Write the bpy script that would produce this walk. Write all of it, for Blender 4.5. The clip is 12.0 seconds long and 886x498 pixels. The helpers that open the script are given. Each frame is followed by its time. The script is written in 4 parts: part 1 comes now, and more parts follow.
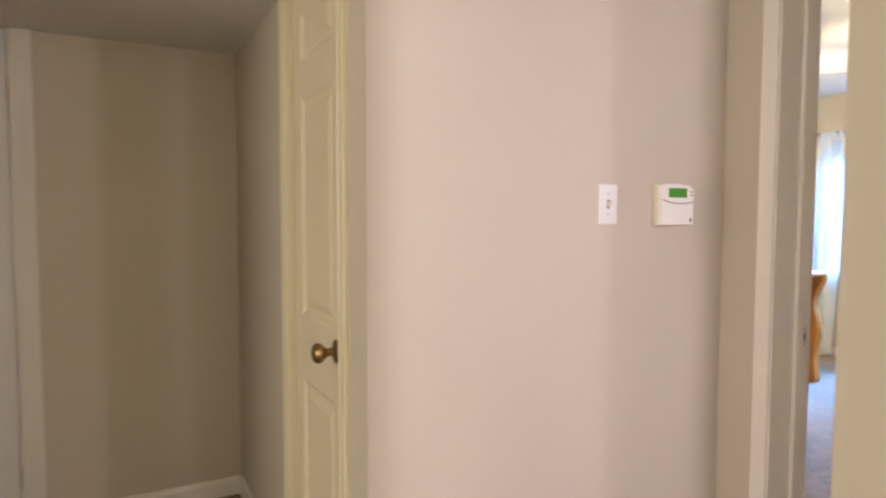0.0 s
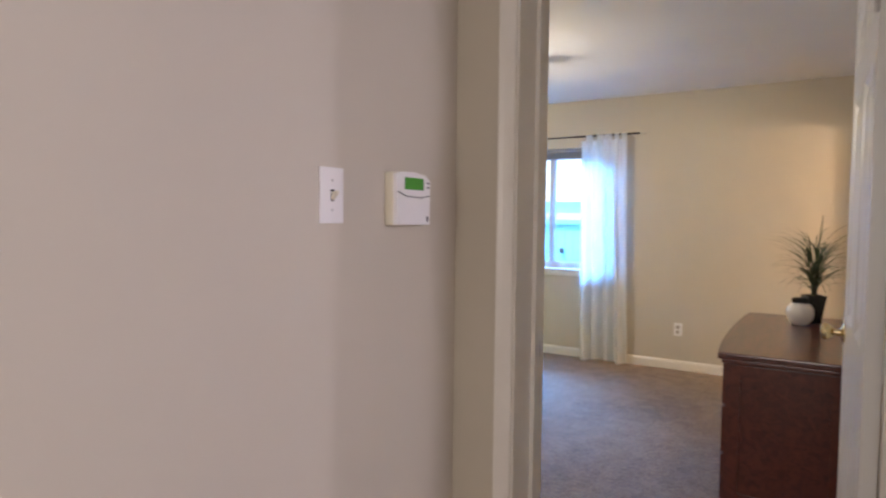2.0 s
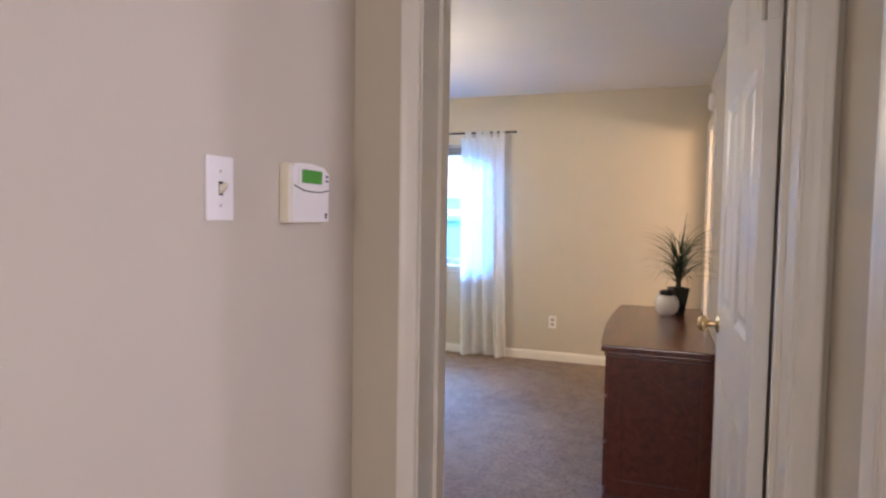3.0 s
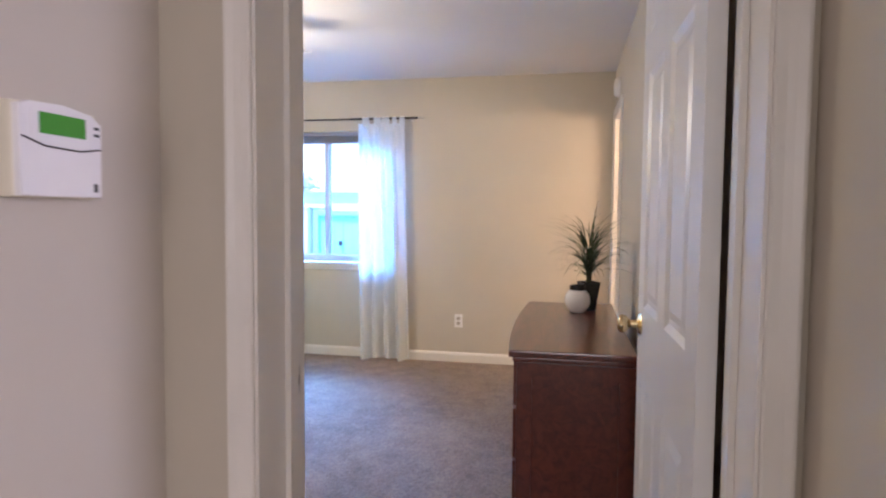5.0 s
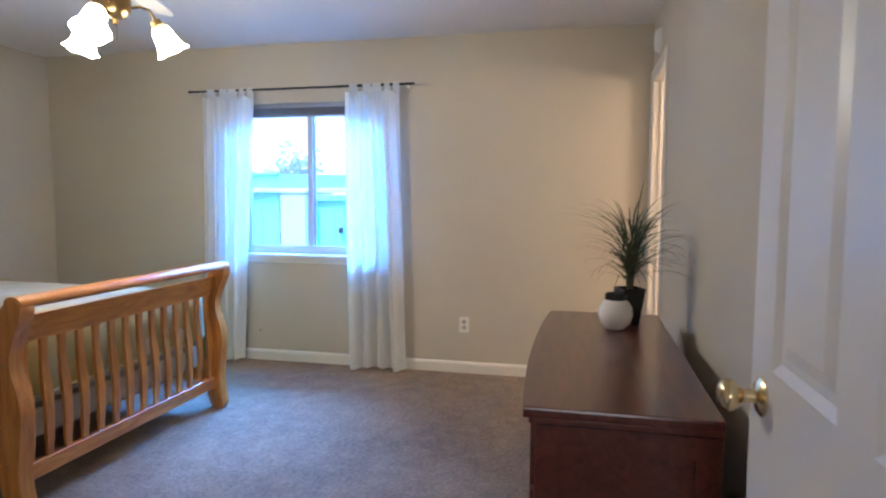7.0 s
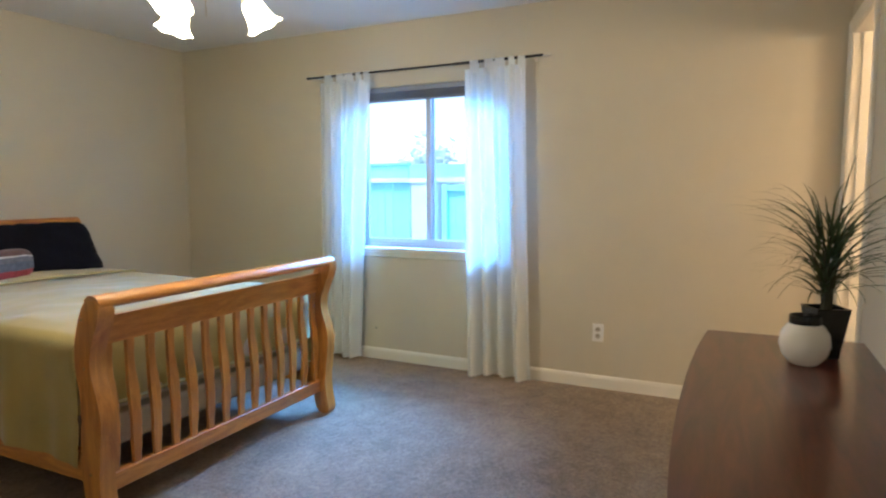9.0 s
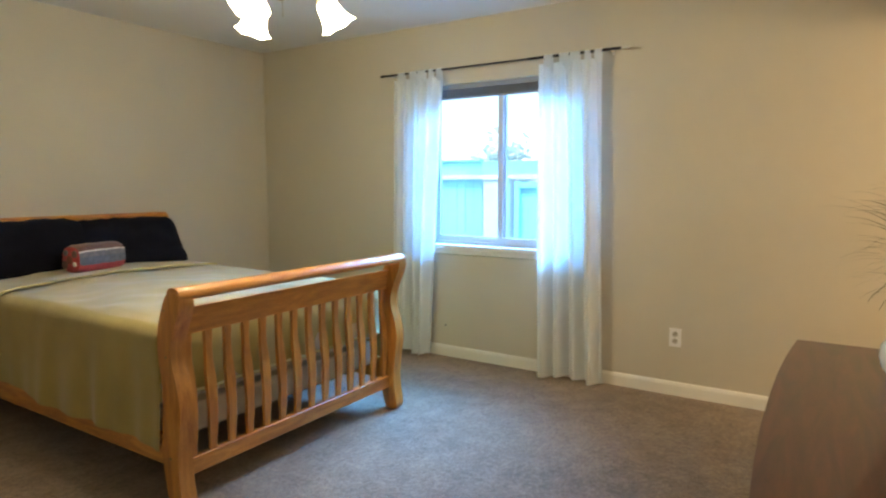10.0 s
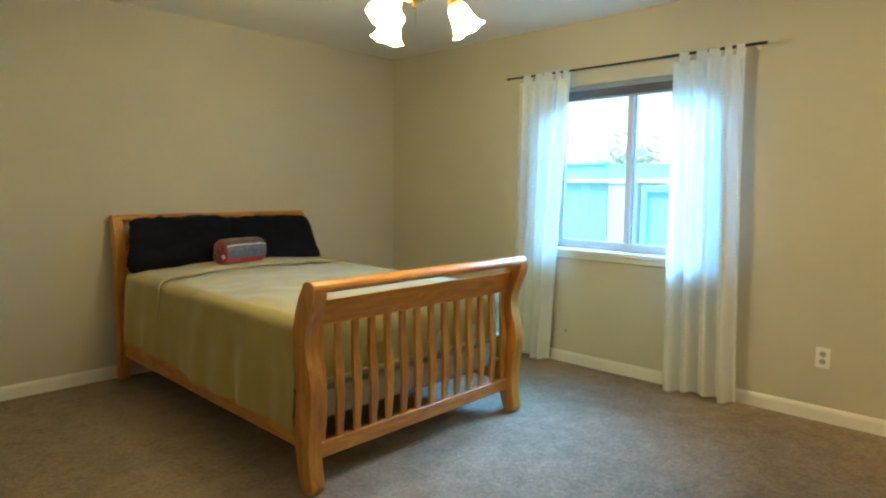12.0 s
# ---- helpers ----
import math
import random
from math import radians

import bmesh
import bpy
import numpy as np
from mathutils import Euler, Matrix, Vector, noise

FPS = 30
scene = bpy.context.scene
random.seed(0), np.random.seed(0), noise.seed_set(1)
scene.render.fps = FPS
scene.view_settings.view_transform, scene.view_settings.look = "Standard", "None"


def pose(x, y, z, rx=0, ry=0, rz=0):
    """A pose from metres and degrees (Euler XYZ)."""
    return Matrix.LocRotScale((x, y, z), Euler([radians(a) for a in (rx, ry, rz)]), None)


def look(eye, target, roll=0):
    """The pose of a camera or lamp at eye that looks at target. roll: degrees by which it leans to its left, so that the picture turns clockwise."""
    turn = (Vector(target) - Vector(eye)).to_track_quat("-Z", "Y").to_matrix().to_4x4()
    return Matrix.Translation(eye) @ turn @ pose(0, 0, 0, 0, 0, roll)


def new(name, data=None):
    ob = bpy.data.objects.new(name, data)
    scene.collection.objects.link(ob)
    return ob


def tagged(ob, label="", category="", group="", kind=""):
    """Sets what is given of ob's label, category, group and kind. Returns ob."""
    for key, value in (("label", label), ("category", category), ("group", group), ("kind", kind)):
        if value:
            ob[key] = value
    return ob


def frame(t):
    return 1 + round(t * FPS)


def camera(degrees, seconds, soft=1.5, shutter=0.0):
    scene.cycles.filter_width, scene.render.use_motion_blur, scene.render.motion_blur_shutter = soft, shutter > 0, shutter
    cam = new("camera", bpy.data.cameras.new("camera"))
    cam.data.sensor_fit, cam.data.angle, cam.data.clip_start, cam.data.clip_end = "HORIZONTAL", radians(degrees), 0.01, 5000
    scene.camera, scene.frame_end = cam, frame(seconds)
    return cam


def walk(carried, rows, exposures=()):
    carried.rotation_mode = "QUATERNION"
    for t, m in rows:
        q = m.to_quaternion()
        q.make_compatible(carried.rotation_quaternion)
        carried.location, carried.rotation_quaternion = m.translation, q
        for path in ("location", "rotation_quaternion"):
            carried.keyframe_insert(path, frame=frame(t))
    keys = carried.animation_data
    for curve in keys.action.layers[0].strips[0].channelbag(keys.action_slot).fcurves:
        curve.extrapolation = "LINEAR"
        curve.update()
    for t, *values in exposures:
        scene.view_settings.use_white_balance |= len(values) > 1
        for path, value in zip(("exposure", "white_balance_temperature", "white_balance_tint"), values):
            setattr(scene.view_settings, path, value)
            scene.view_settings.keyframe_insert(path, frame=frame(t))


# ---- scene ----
cam = camera(71.5, 12.0, soft=2.2, shutter=0.4)
PATH = [
    (0, 0.232, 0.209, 1.313, -28.51, -3.16, -0.12),
    (0.5, 0.277, 0.406, 1.305, -37.26, -2.96, 0.12),
    (1, 0.395, 0.490, 1.301, -42.99, -2.89, -0.38),
    (1.5, 0.491, 0.597, 1.304, -50.49, -3.08, -0.73),
    (2, 0.543, 0.687, 1.299, -58.34, -2.78, -0.62),
    (2.5, 0.589, 0.777, 1.305, -65.37, -2.97, -0.96),
    (3, 0.604, 0.801, 1.302, -70.18, -3.04, -0.88),
    (3.5, 0.611, 0.822, 1.300, -73.95, -3.12, -1.10),
    (3.7, 0.613, 0.825, 1.296, -75.27, -2.63, -0.49),
    (5.5, 1.226, 0.849, 1.261, -79.62, -3.96, -0.72),
    (6, 1.397, 0.911, 1.281, -80.63, -4.60, -0.69),
    (6.5, 1.627, 0.903, 1.271, -79.38, -4.57, -0.47),
    (8.5, 2.263, 0.953, 1.265, -68.02, -5.44, 0.23),
    (9, 2.338, 0.956, 1.262, -64.22, -5.60, 0.28),
    (9.5, 2.370, 0.961, 1.269, -60.73, -5.83, 0.22),
    (10, 2.374, 0.959, 1.267, -57.44, -5.89, 0.09),
    (10.5, 2.376, 0.961, 1.268, -54.30, -5.93, 0.00),
    (11, 2.372, 0.971, 1.270, -51.49, -5.93, -0.24),
    (11.5, 2.369, 0.965, 1.271, -48.68, -5.86, -0.31),
    (12, 2.357, 0.969, 1.265, -46.31, -5.67, -0.47),
]
walk(cam, [(t, pose(x, y, z, 90 + pitch, roll, yaw)) for t, x, y, z, yaw, pitch, roll in PATH],
     exposures=[(0.0, 2.62, 5700, 20), (0.5, 2.30, 5450, 22), (1.0, 2.10, 5350, 24), (1.5, 1.97, 5350, 22), (2.2, 1.96, 5350, 22), (3.5, 2.28, 5250, 27),
                (5.5, 2.17, 5000, 27), (6.5, 1.86, 4900, 24), (8.5, 1.80, 5300, 15), (10.0, 1.85, 5850, 8), (11.0, 1.86, 6250, 1), (12.0, 1.82, 6600, -5)])

# ---------------------------------------------------------------- world and lights
SUN_ELEV, SUN_ROT = 63.4, -53.0
world = bpy.data.worlds.new("world")
scene.world = world
world.use_nodes = True
wn = world.node_tree.nodes
sky = wn.new("ShaderNodeTexSky")
sky.sky_type = 'NISHITA'
sky.sun_disc = False
sky.sun_elevation, sky.sun_rotation = radians(SUN_ELEV), radians(SUN_ROT)
wn["Background"].inputs["Strength"].default_value = 0.15
world.node_tree.links.new(sky.outputs[0], wn["Background"].inputs["Color"])

sun = new("sun", bpy.data.lights.new("sun", 'SUN'))
sun.data.energy, sun.data.angle, sun.data.color = 1.2, radians(12), (1.0, 0.96, 0.9)
sun.matrix_world = look((-4, 3, 10), (0, 0, 0))


def area_lamp(name, eye, target, w, h, watts, color):
    ob = new(name, bpy.data.lights.new(name, 'AREA'))
    ob.data.shape, ob.data.size, ob.data.size_y = 'RECTANGLE', w, h
    ob.data.energy, ob.data.color = watts, color
    ob.matrix_world = look(eye, target)
    return ob


def point_lamp(name, at, watts, color, radius=0.03):
    ob = new(name, bpy.data.lights.new(name, 'POINT'))
    ob.data.energy, ob.data.color, ob.data.shadow_soft_size = watts, color, radius
    ob.location = at
    return ob


DAY = (0.17, 0.48, 1.0)
area_lamp("bedroom_window_daylight", (9.2, 2.95, 3.75), (6.187, 2.95, 1.45), 5.0, 1.8, 540, DAY)
area_lamp("side_room_window_daylight", (1.786, -1.50, 1.5), (1.2, 1.5, 1.2), 0.08, 1.2, 2.4, (1.0, 0.87, 0.82))
# Added fill, no window of its own, lightens the wall past the shadow edge
area_lamp("side_room_fill", (1.05, -1.50, 1.5), (1.6, 1.5, 1.2), 0.30, 1.2, 8.8, (1.0, 0.87, 0.82))
# Added fill lamp, unseen, brightens the hall's far end
area_lamp("hall_end_fill", (-0.1, -2.8, 1.5), (0.1, 0.0, 1.2), 1.2, 1.8, 6.0, (1.0, 0.86, 0.56))
# Unseen lamp added beyond the west opening to lift west-facing surfaces
area_lamp("hall_west_fill", (-3.2, 0.7, 1.5), (0.0, 0.9, 1.3), 1.6, 1.7, 13, (1.0, 0.87, 0.62))
point_lamp("bathroom_bulb", (5.2, -1.12, 1.80), 27, (1.0, 0.70, 0.36), 0.25)
FAN = (4.205, 2.912)
SHADE_ANGLES = (-42.0, 78.0, 198.0)
for a in SHADE_ANGLES:
    c, s = math.cos(radians(a)), math.sin(radians(a))
    point_lamp("fan_bulb", (FAN[0] + 0.255 * c, FAN[1] + 0.255 * s, 1.855), 3.5, (1.0, 0.82, 0.48), 0.03)

# ---------------------------------------------------------------- materials


def material(name, color, rough=0.6, metal=0.0, spots=0.06, scale=6.0, grain=200.0, bump=0.05, coat=0.0, dist=0.002):
    """Painted or plain surface: two scales of variation and a fine relief."""
    m = bpy.data.materials.new(name)
    m.use_nodes = True
    nt = m.node_tree
    b = nt.nodes["Principled BSDF"]
    b.inputs["Roughness"].default_value, b.inputs["Metallic"].default_value = rough, metal
    if coat:
        b.inputs["Coat Weight"].default_value, b.inputs["Coat Roughness"].default_value = coat, 0.12
    co = nt.nodes.new("ShaderNodeTexCoord")
    big, fine = nt.nodes.new("ShaderNodeTexNoise"), nt.nodes.new("ShaderNodeTexNoise")
    big.inputs["Scale"].default_value, fine.inputs["Scale"].default_value = scale, grain
    big.inputs["Detail"].default_value = 4
    for n in (big, fine):
        nt.links.new(co.outputs["Object"], n.inputs["Vector"])
    ramp = nt.nodes.new("ShaderNodeValToRGB")
    for e, k in zip(ramp.color_ramp.elements, (1 - spots, 1 + spots)):
        e.color = (*[min(1, c * k) for c in color], 1)
    ramp.color_ramp.elements[0].position, ramp.color_ramp.elements[1].position = 0.3, 0.7
    nt.links.new(big.outputs["Fac"], ramp.inputs["Fac"])
    nt.links.new(ramp.outputs["Color"], b.inputs["Base Color"])
    if bump:
        bp = nt.nodes.new("ShaderNodeBump")
        bp.inputs["Strength"].default_value, bp.inputs["Distance"].default_value = bump, dist
        nt.links.new(fine.outputs["Fac"], bp.inputs["Height"])
        nt.links.new(bp.outputs["Normal"], b.inputs["Normal"])
    return m


def wood(name, dark, light, rough, stretch, coat=0.3, bump=0.03):
    """Wood with grain along one axis, knots of darker tone, and a lacquer coat."""
    m = bpy.data.materials.new(name)
    m.use_nodes = True
    nt = m.node_tree
    b = nt.nodes["Principled BSDF"]
    b.inputs["Roughness"].default_value = rough
    b.inputs["Coat Weight"].default_value, b.inputs["Coat Roughness"].default_value = coat, 0.15
    co, mp = nt.nodes.new("ShaderNodeTexCoord"), nt.nodes.new("ShaderNodeMapping")
    mp.inputs["Scale"].default_value = stretch
    nt.links.new(co.outputs["Object"], mp.inputs["Vector"])
    n1, n2 = nt.nodes.new("ShaderNodeTexNoise"), nt.nodes.new("ShaderNodeTexNoise")
    n1.inputs["Scale"].default_value, n1.inputs["Detail"].default_value, n1.inputs["Distortion"].default_value = 3.0, 6.0, 1.2
    n2.inputs["Scale"].default_value = 40.0
    nt.links.new(mp.outputs[0], n1.inputs["Vector"])
    nt.links.new(mp.outputs[0], n2.inputs["Vector"])
    info = nt.nodes.new("ShaderNodeObjectInfo")
    mix = nt.nodes.new("ShaderNodeMath")
    mix.operation = 'MULTIPLY_ADD'
    mix.inputs[1].default_value = 0.35
    nt.links.new(n2.outputs["Fac"], mix.inputs[0])
    nt.links.new(n1.outputs["Fac"], mix.inputs[2])
    add = nt.nodes.new("ShaderNodeMath")
    add.operation = 'MULTIPLY_ADD'
    add.inputs[1].default_value = 0.12
    nt.links.new(info.outputs["Random"], add.inputs[0])
    nt.links.new(mix.outputs[0], add.inputs[2])
    ramp = nt.nodes.new("ShaderNodeValToRGB")
    ramp.color_ramp.elements[0].position, ramp.color_ramp.elements[1].position = 0.45, 0.95
    ramp.color_ramp.elements[0].color, ramp.color_ramp.elements[1].color = (*dark, 1), (*light, 1)
    nt.links.new(add.outputs[0], ramp.inputs["Fac"])
    nt.links.new(ramp.outputs["Color"], b.inputs["Base Color"])
    bp = nt.nodes.new("ShaderNodeBump")
    bp.inputs["Strength"].default_value, bp.inputs["Distance"].default_value = bump, 0.001
    nt.links.new(mix.outputs[0], bp.inputs["Height"])
    nt.links.new(bp.outputs["Normal"], b.inputs["Normal"])
    return m


def carpet_material():
    m = bpy.data.materials.new("carpet")
    m.use_nodes = True
    nt = m.node_tree
    b = nt.nodes["Principled BSDF"]
    b.inputs["Roughness"].default_value = 0.95
    b.inputs["Sheen Weight"].default_value = 0.1
    co = nt.nodes.new("ShaderNodeTexCoord")
    patch, tuft, clump, tread = (nt.nodes.new("ShaderNodeTexNoise") for _ in range(4))
    for n, s, d in ((patch, 1.6, 3), (clump, 44, 3), (tuft, 170, 2), (tread, 9, 4)):
        n.inputs["Scale"].default_value, n.inputs["Detail"].default_value = s, d
        nt.links.new(co.outputs["Object"], n.inputs["Vector"])
    m1, m2 = nt.nodes.new("ShaderNodeMath"), nt.nodes.new("ShaderNodeMath")
    m1.operation = m2.operation = 'MULTIPLY_ADD'
    m1.inputs[1].default_value, m2.inputs[1].default_value = 0.70, 0.45
    nt.links.new(clump.outputs["Fac"], m1.inputs[0])
    nt.links.new(tuft.outputs["Fac"], m1.inputs[2])
    nt.links.new(patch.outputs["Fac"], m2.inputs[0])
    m3 = nt.nodes.new("ShaderNodeMath")
    m3.operation = 'MULTIPLY_ADD'
    m3.inputs[1].default_value = 0.55
    nt.links.new(tread.outputs["Fac"], m3.inputs[0])
    nt.links.new(m1.outputs[0], m3.inputs[2])
    nt.links.new(m3.outputs[0], m2.inputs[2])
    ramp = nt.nodes.new("ShaderNodeValToRGB")
    ramp.color_ramp.elements[0].position, ramp.color_ramp.elements[1].position = 0.50, 0.87
    ramp.color_ramp.elements[0].color, ramp.color_ramp.elements[1].color = (0.108, 0.073, 0.047, 1), (0.400, 0.292, 0.198, 1)
    sc = nt.nodes.new("ShaderNodeMath")
    sc.operation = 'MULTIPLY'
    sc.inputs[1].default_value = 0.50
    nt.links.new(m2.outputs[0], sc.inputs[0])
    nt.links.new(sc.outputs[0], ramp.inputs["Fac"])
    nt.links.new(ramp.outputs["Color"], b.inputs["Base Color"])
    bp = nt.nodes.new("ShaderNodeBump")
    bp.inputs["Strength"].default_value, bp.inputs["Distance"].default_value = 0.55, 0.006
    nt.links.new(m1.outputs[0], bp.inputs["Height"])
    nt.links.new(bp.outputs["Normal"], b.inputs["Normal"])
    return m


def cloth(name, color, through_light=0.0, weave=300.0, spots=0.08, rough=0.9, sheen=0.2, scale=5.0):
    m = material(name, color, rough, 0, spots, scale, weave, 0.25, dist=0.001)
    nt = m.node_tree
    b = nt.nodes["Principled BSDF"]
    b.inputs["Sheen Weight"].default_value = sheen
    if through_light:
        tr, mx = nt.nodes.new("ShaderNodeBsdfTranslucent"), nt.nodes.new("ShaderNodeMixShader")
        tr.inputs["Color"].default_value = (*color, 1)
        mx.inputs[0].default_value = through_light
        nt.links.new(b.outputs[0], mx.inputs[1])
        nt.links.new(tr.outputs[0], mx.inputs[2])
        nt.links.new(mx.outputs[0], nt.nodes["Material Output"].inputs["Surface"])
    return m


def glow(name, color, strength):
    m = bpy.data.materials.new(name)
    m.use_nodes = True
    b = m.node_tree.nodes["Principled BSDF"]
    b.inputs["Base Color"].default_value = (*color, 1)
    b.inputs["Roughness"].default_value = 0.3
    b.inputs["Emission Color"].default_value = (*color, 1)
    b.inputs["Emission Strength"].default_value = strength
    return m


def glass_material():
    m = bpy.data.materials.new("window_glass")
    m.use_nodes = True
    b = m.node_tree.nodes["Principled BSDF"]
    b.inputs["Roughness"].default_value, b.inputs["IOR"].default_value = 0.0, 1.45
    b.inputs["Transmission Weight"].default_value = 1.0
    return m


PAINT = material("beige_wall_paint", (0.56, 0.505, 0.405), 0.75, spots=0.03, scale=1.5, grain=90, bump=0.10, dist=0.0015)
CEILING = material("ceiling_paint", (0.74, 0.72, 0.70), 0.9, spots=0.02, scale=2, grain=60, bump=0.15, dist=0.002)
TRIM = material("white_trim_paint", (0.78, 0.74, 0.67), 0.35, spots=0.02, scale=8, grain=120, bump=0.02)
DOORPAINT = material("white_door_paint", (0.78, 0.76, 0.73), 0.33, spots=0.02, scale=5, grain=140, bump=0.03)
CREAM = material("cream_door_paint", (0.68, 0.62, 0.43), 0.4, spots=0.03, scale=5, grain=140, bump=0.03)
CARPET = carpet_material()
PINE = wood("honey_pine", (0.40, 0.125, 0.018), (0.76, 0.34, 0.055), 0.38, (1.2, 1.2, 9.0))
PINE_V = wood("honey_pine_upright", (0.38, 0.118, 0.017), (0.74, 0.33, 0.053), 0.38, (9.0, 9.0, 1.0))
PINE_Y = wood("honey_pine_lengthwise", (0.40, 0.125, 0.018), (0.76, 0.34, 0.055), 0.38, (9.0, 1.2, 9.0))
MAHOGANY = wood("mahogany", (0.052, 0.010, 0.006), (0.145, 0.030, 0.015), 0.32, (1.0, 8.0, 8.0), coat=0.55)
BRASS = material("polished_brass", (0.72, 0.58, 0.32), 0.22, 1.0, 0.05, 20, 100, 0.0)
OLDBRASS = material("antique_brass", (0.34, 0.24, 0.10), 0.35, 1.0, 0.1, 20, 100, 0.0)
STEEL = material("brushed_steel", (0.6, 0.58, 0.55), 0.35, 1.0, 0.05, 20, 300, 0.03)
BLACKROD = material("black_iron_rod", (0.018, 0.015, 0.02), 0.45, 0.6, 0.1, 20, 100, 0.02)
PLASTIC = material("white_plastic", (0.82, 0.79, 0.76), 0.4, spots=0.01, scale=20, grain=300, bump=0.01)
SOCKETFACE = material("aged_socket_plastic", (0.46, 0.41, 0.34), 0.45, spots=0.03, scale=20, grain=300, bump=0.01)
IVORY = material("ivory_plastic", (0.72, 0.66, 0.50), 0.4, spots=0.01, scale=20, grain=300, bump=0.01)
DARKPLASTIC = material("dark_slot", (0.05, 0.045, 0.04), 0.6, spots=0.05, bump=0.0)
LCD = glow("green_lcd", (0.04, 0.16, 0.012), 0.10)
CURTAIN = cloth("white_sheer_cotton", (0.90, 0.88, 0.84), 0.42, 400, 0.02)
# Cool tint put into the white cloth imitates blue daylight glowing through
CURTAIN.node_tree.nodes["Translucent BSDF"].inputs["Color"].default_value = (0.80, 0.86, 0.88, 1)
BLANKET = cloth("khaki_blanket", (0.42, 0.32, 0.080), 0, 180, 0.10, sheen=0.42)
BLANKET_TOP = cloth("folded_khaki_edge", (0.52, 0.44, 0.19), 0, 180, 0.08)
SHEET = cloth("cream_mattress_fabric", (0.66, 0.58, 0.46), 0, 120, 0.06)
NAVY = cloth("navy_pillow_cotton", (0.007, 0.007, 0.013), 0, 260, 0.2, sheen=0.0)
NAVY.node_tree.nodes["Principled BSDF"].inputs["Specular IOR Level"].default_value = 0.12
SOILBLACK = material("black_glazed_pot", (0.012, 0.012, 0.013), 0.25, spots=0.1, bump=0.0)
WHITEGLAZE = material("white_glazed_ceramic", (0.80, 0.76, 0.70), 0.12, spots=0.02, bump=0.0)
LEAF = material("grass_leaf", (0.045, 0.075, 0.030), 0.55, spots=0.35, scale=12, grain=200, bump=0.05)
STEM = material("plant_stem", (0.05, 0.05, 0.025), 0.7, spots=0.2)
VINYL = material("window_frame_vinyl", (0.58, 0.59, 0.62), 0.4, spots=0.03)
CLEARTIP = material("clear_plastic_tip", (0.62, 0.58, 0.50), 0.2, spots=0.02, bump=0.0)
BLIND = material("grey_blind", (0.28, 0.28, 0.31), 0.5, spots=0.05)
GLASS = glass_material()
SHADEGLASS = cloth("frosted_glass_lit", (0.92, 0.84, 0.66), 0.40, 60, 0.02, rough=0.3, sheen=0.0)
SHADEGLASS.node_tree.nodes["Principled BSDF"].inputs["Emission Color"].default_value = (1.0, 0.82, 0.48, 1)
SHADEGLASS.node_tree.nodes["Principled BSDF"].inputs["Emission Strength"].default_value = 12.0
# Yellow falloff of the bulb's light put into the neck's own colour
SHADENECK = cloth("yellow_glow_glass_neck", (0.90, 0.70, 0.35), 0.15, 60, 0.02, rough=0.3, sheen=0.0)
SHADENECK.node_tree.nodes["Principled BSDF"].inputs["Emission Color"].default_value = (1.0, 0.72, 0.16, 1)
SHADENECK.node_tree.nodes["Principled BSDF"].inputs["Emission Strength"].default_value = 0.34
FANWHITE = material("fan_white_enamel", (0.72, 0.70, 0.66), 0.35, spots=0.03, bump=0.0)
# Teal base carries the cast of overexposed blue daylight
FENCE = material("daylight_teal_fence", (0.38, 0.76, 0.82), 0.85, spots=0.08, scale=3, grain=60, bump=0.2)
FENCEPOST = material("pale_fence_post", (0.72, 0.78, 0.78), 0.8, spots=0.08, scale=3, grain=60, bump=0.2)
GROUND = material("yard_ground", (0.16, 0.15, 0.10), 0.95, spots=0.3, scale=1.0, grain=30, bump=0.4, dist=0.01)
# Leaves bleached bluish: the glare outside is put into their colour
FOLIAGE = cloth("glare_bleached_leaf", (0.60, 0.76, 0.72), 0.5, 50, 0.2, rough=0.6, sheen=0.0, scale=2)
BARK = material("bark", (0.12, 0.09, 0.06), 0.9, spots=0.3, scale=4, grain=40, bump=0.4)

# ---------------------------------------------------------------- mesh helpers


def finish(name, bm, mat, smooth=False):
    bmesh.ops.recalc_face_normals(bm, faces=bm.faces)
    me = bpy.data.meshes.new(name)
    bm.to_mesh(me)
    bm.free()
    for m in (mat if isinstance(mat, (list, tuple)) else (mat,)):
        me.materials.append(m)
    if smooth:
        for p in me.polygons:
            p.use_smooth = True
        me.set_sharp_from_angle(angle=radians(40))
    return me


def part(name, bm, mat, parent=None, label="", smooth=False, m=None):
    """Links a bmesh as one mesh object under a thing or a part."""
    ob = new(name, finish(name, bm, mat, smooth))
    if parent is not None:
        ob.parent = parent
    if m is not None:
        ob.matrix_basis = m
    if label:
        tagged(ob, label)
    return ob


def thing(name, at, label, category, group="", kind="", rz=0):
    ob = new(name)
    ob.matrix_basis = pose(*at, 0, 0, rz)
    return tagged(ob, label, category, group, kind)


def add_box(bm, lo, hi, bevel=0.0, segments=1):
    r = bmesh.ops.create_cube(bm, size=1.0)
    vs = r["verts"]
    for v in vs:
        v.co = Vector([lo[k] + (v.co[k] + 0.5) * (hi[k] - lo[k]) for k in range(3)])
    if bevel:
        es = list({e for v in vs for e in v.link_edges})
        bmesh.ops.bevel(bm, geom=es, offset=bevel, segments=segments, affect='EDGES', profile=0.7)
    return bm


def box(lo, hi, bevel=0.0, segments=1):
    return add_box(bmesh.new(), lo, hi, bevel, segments)


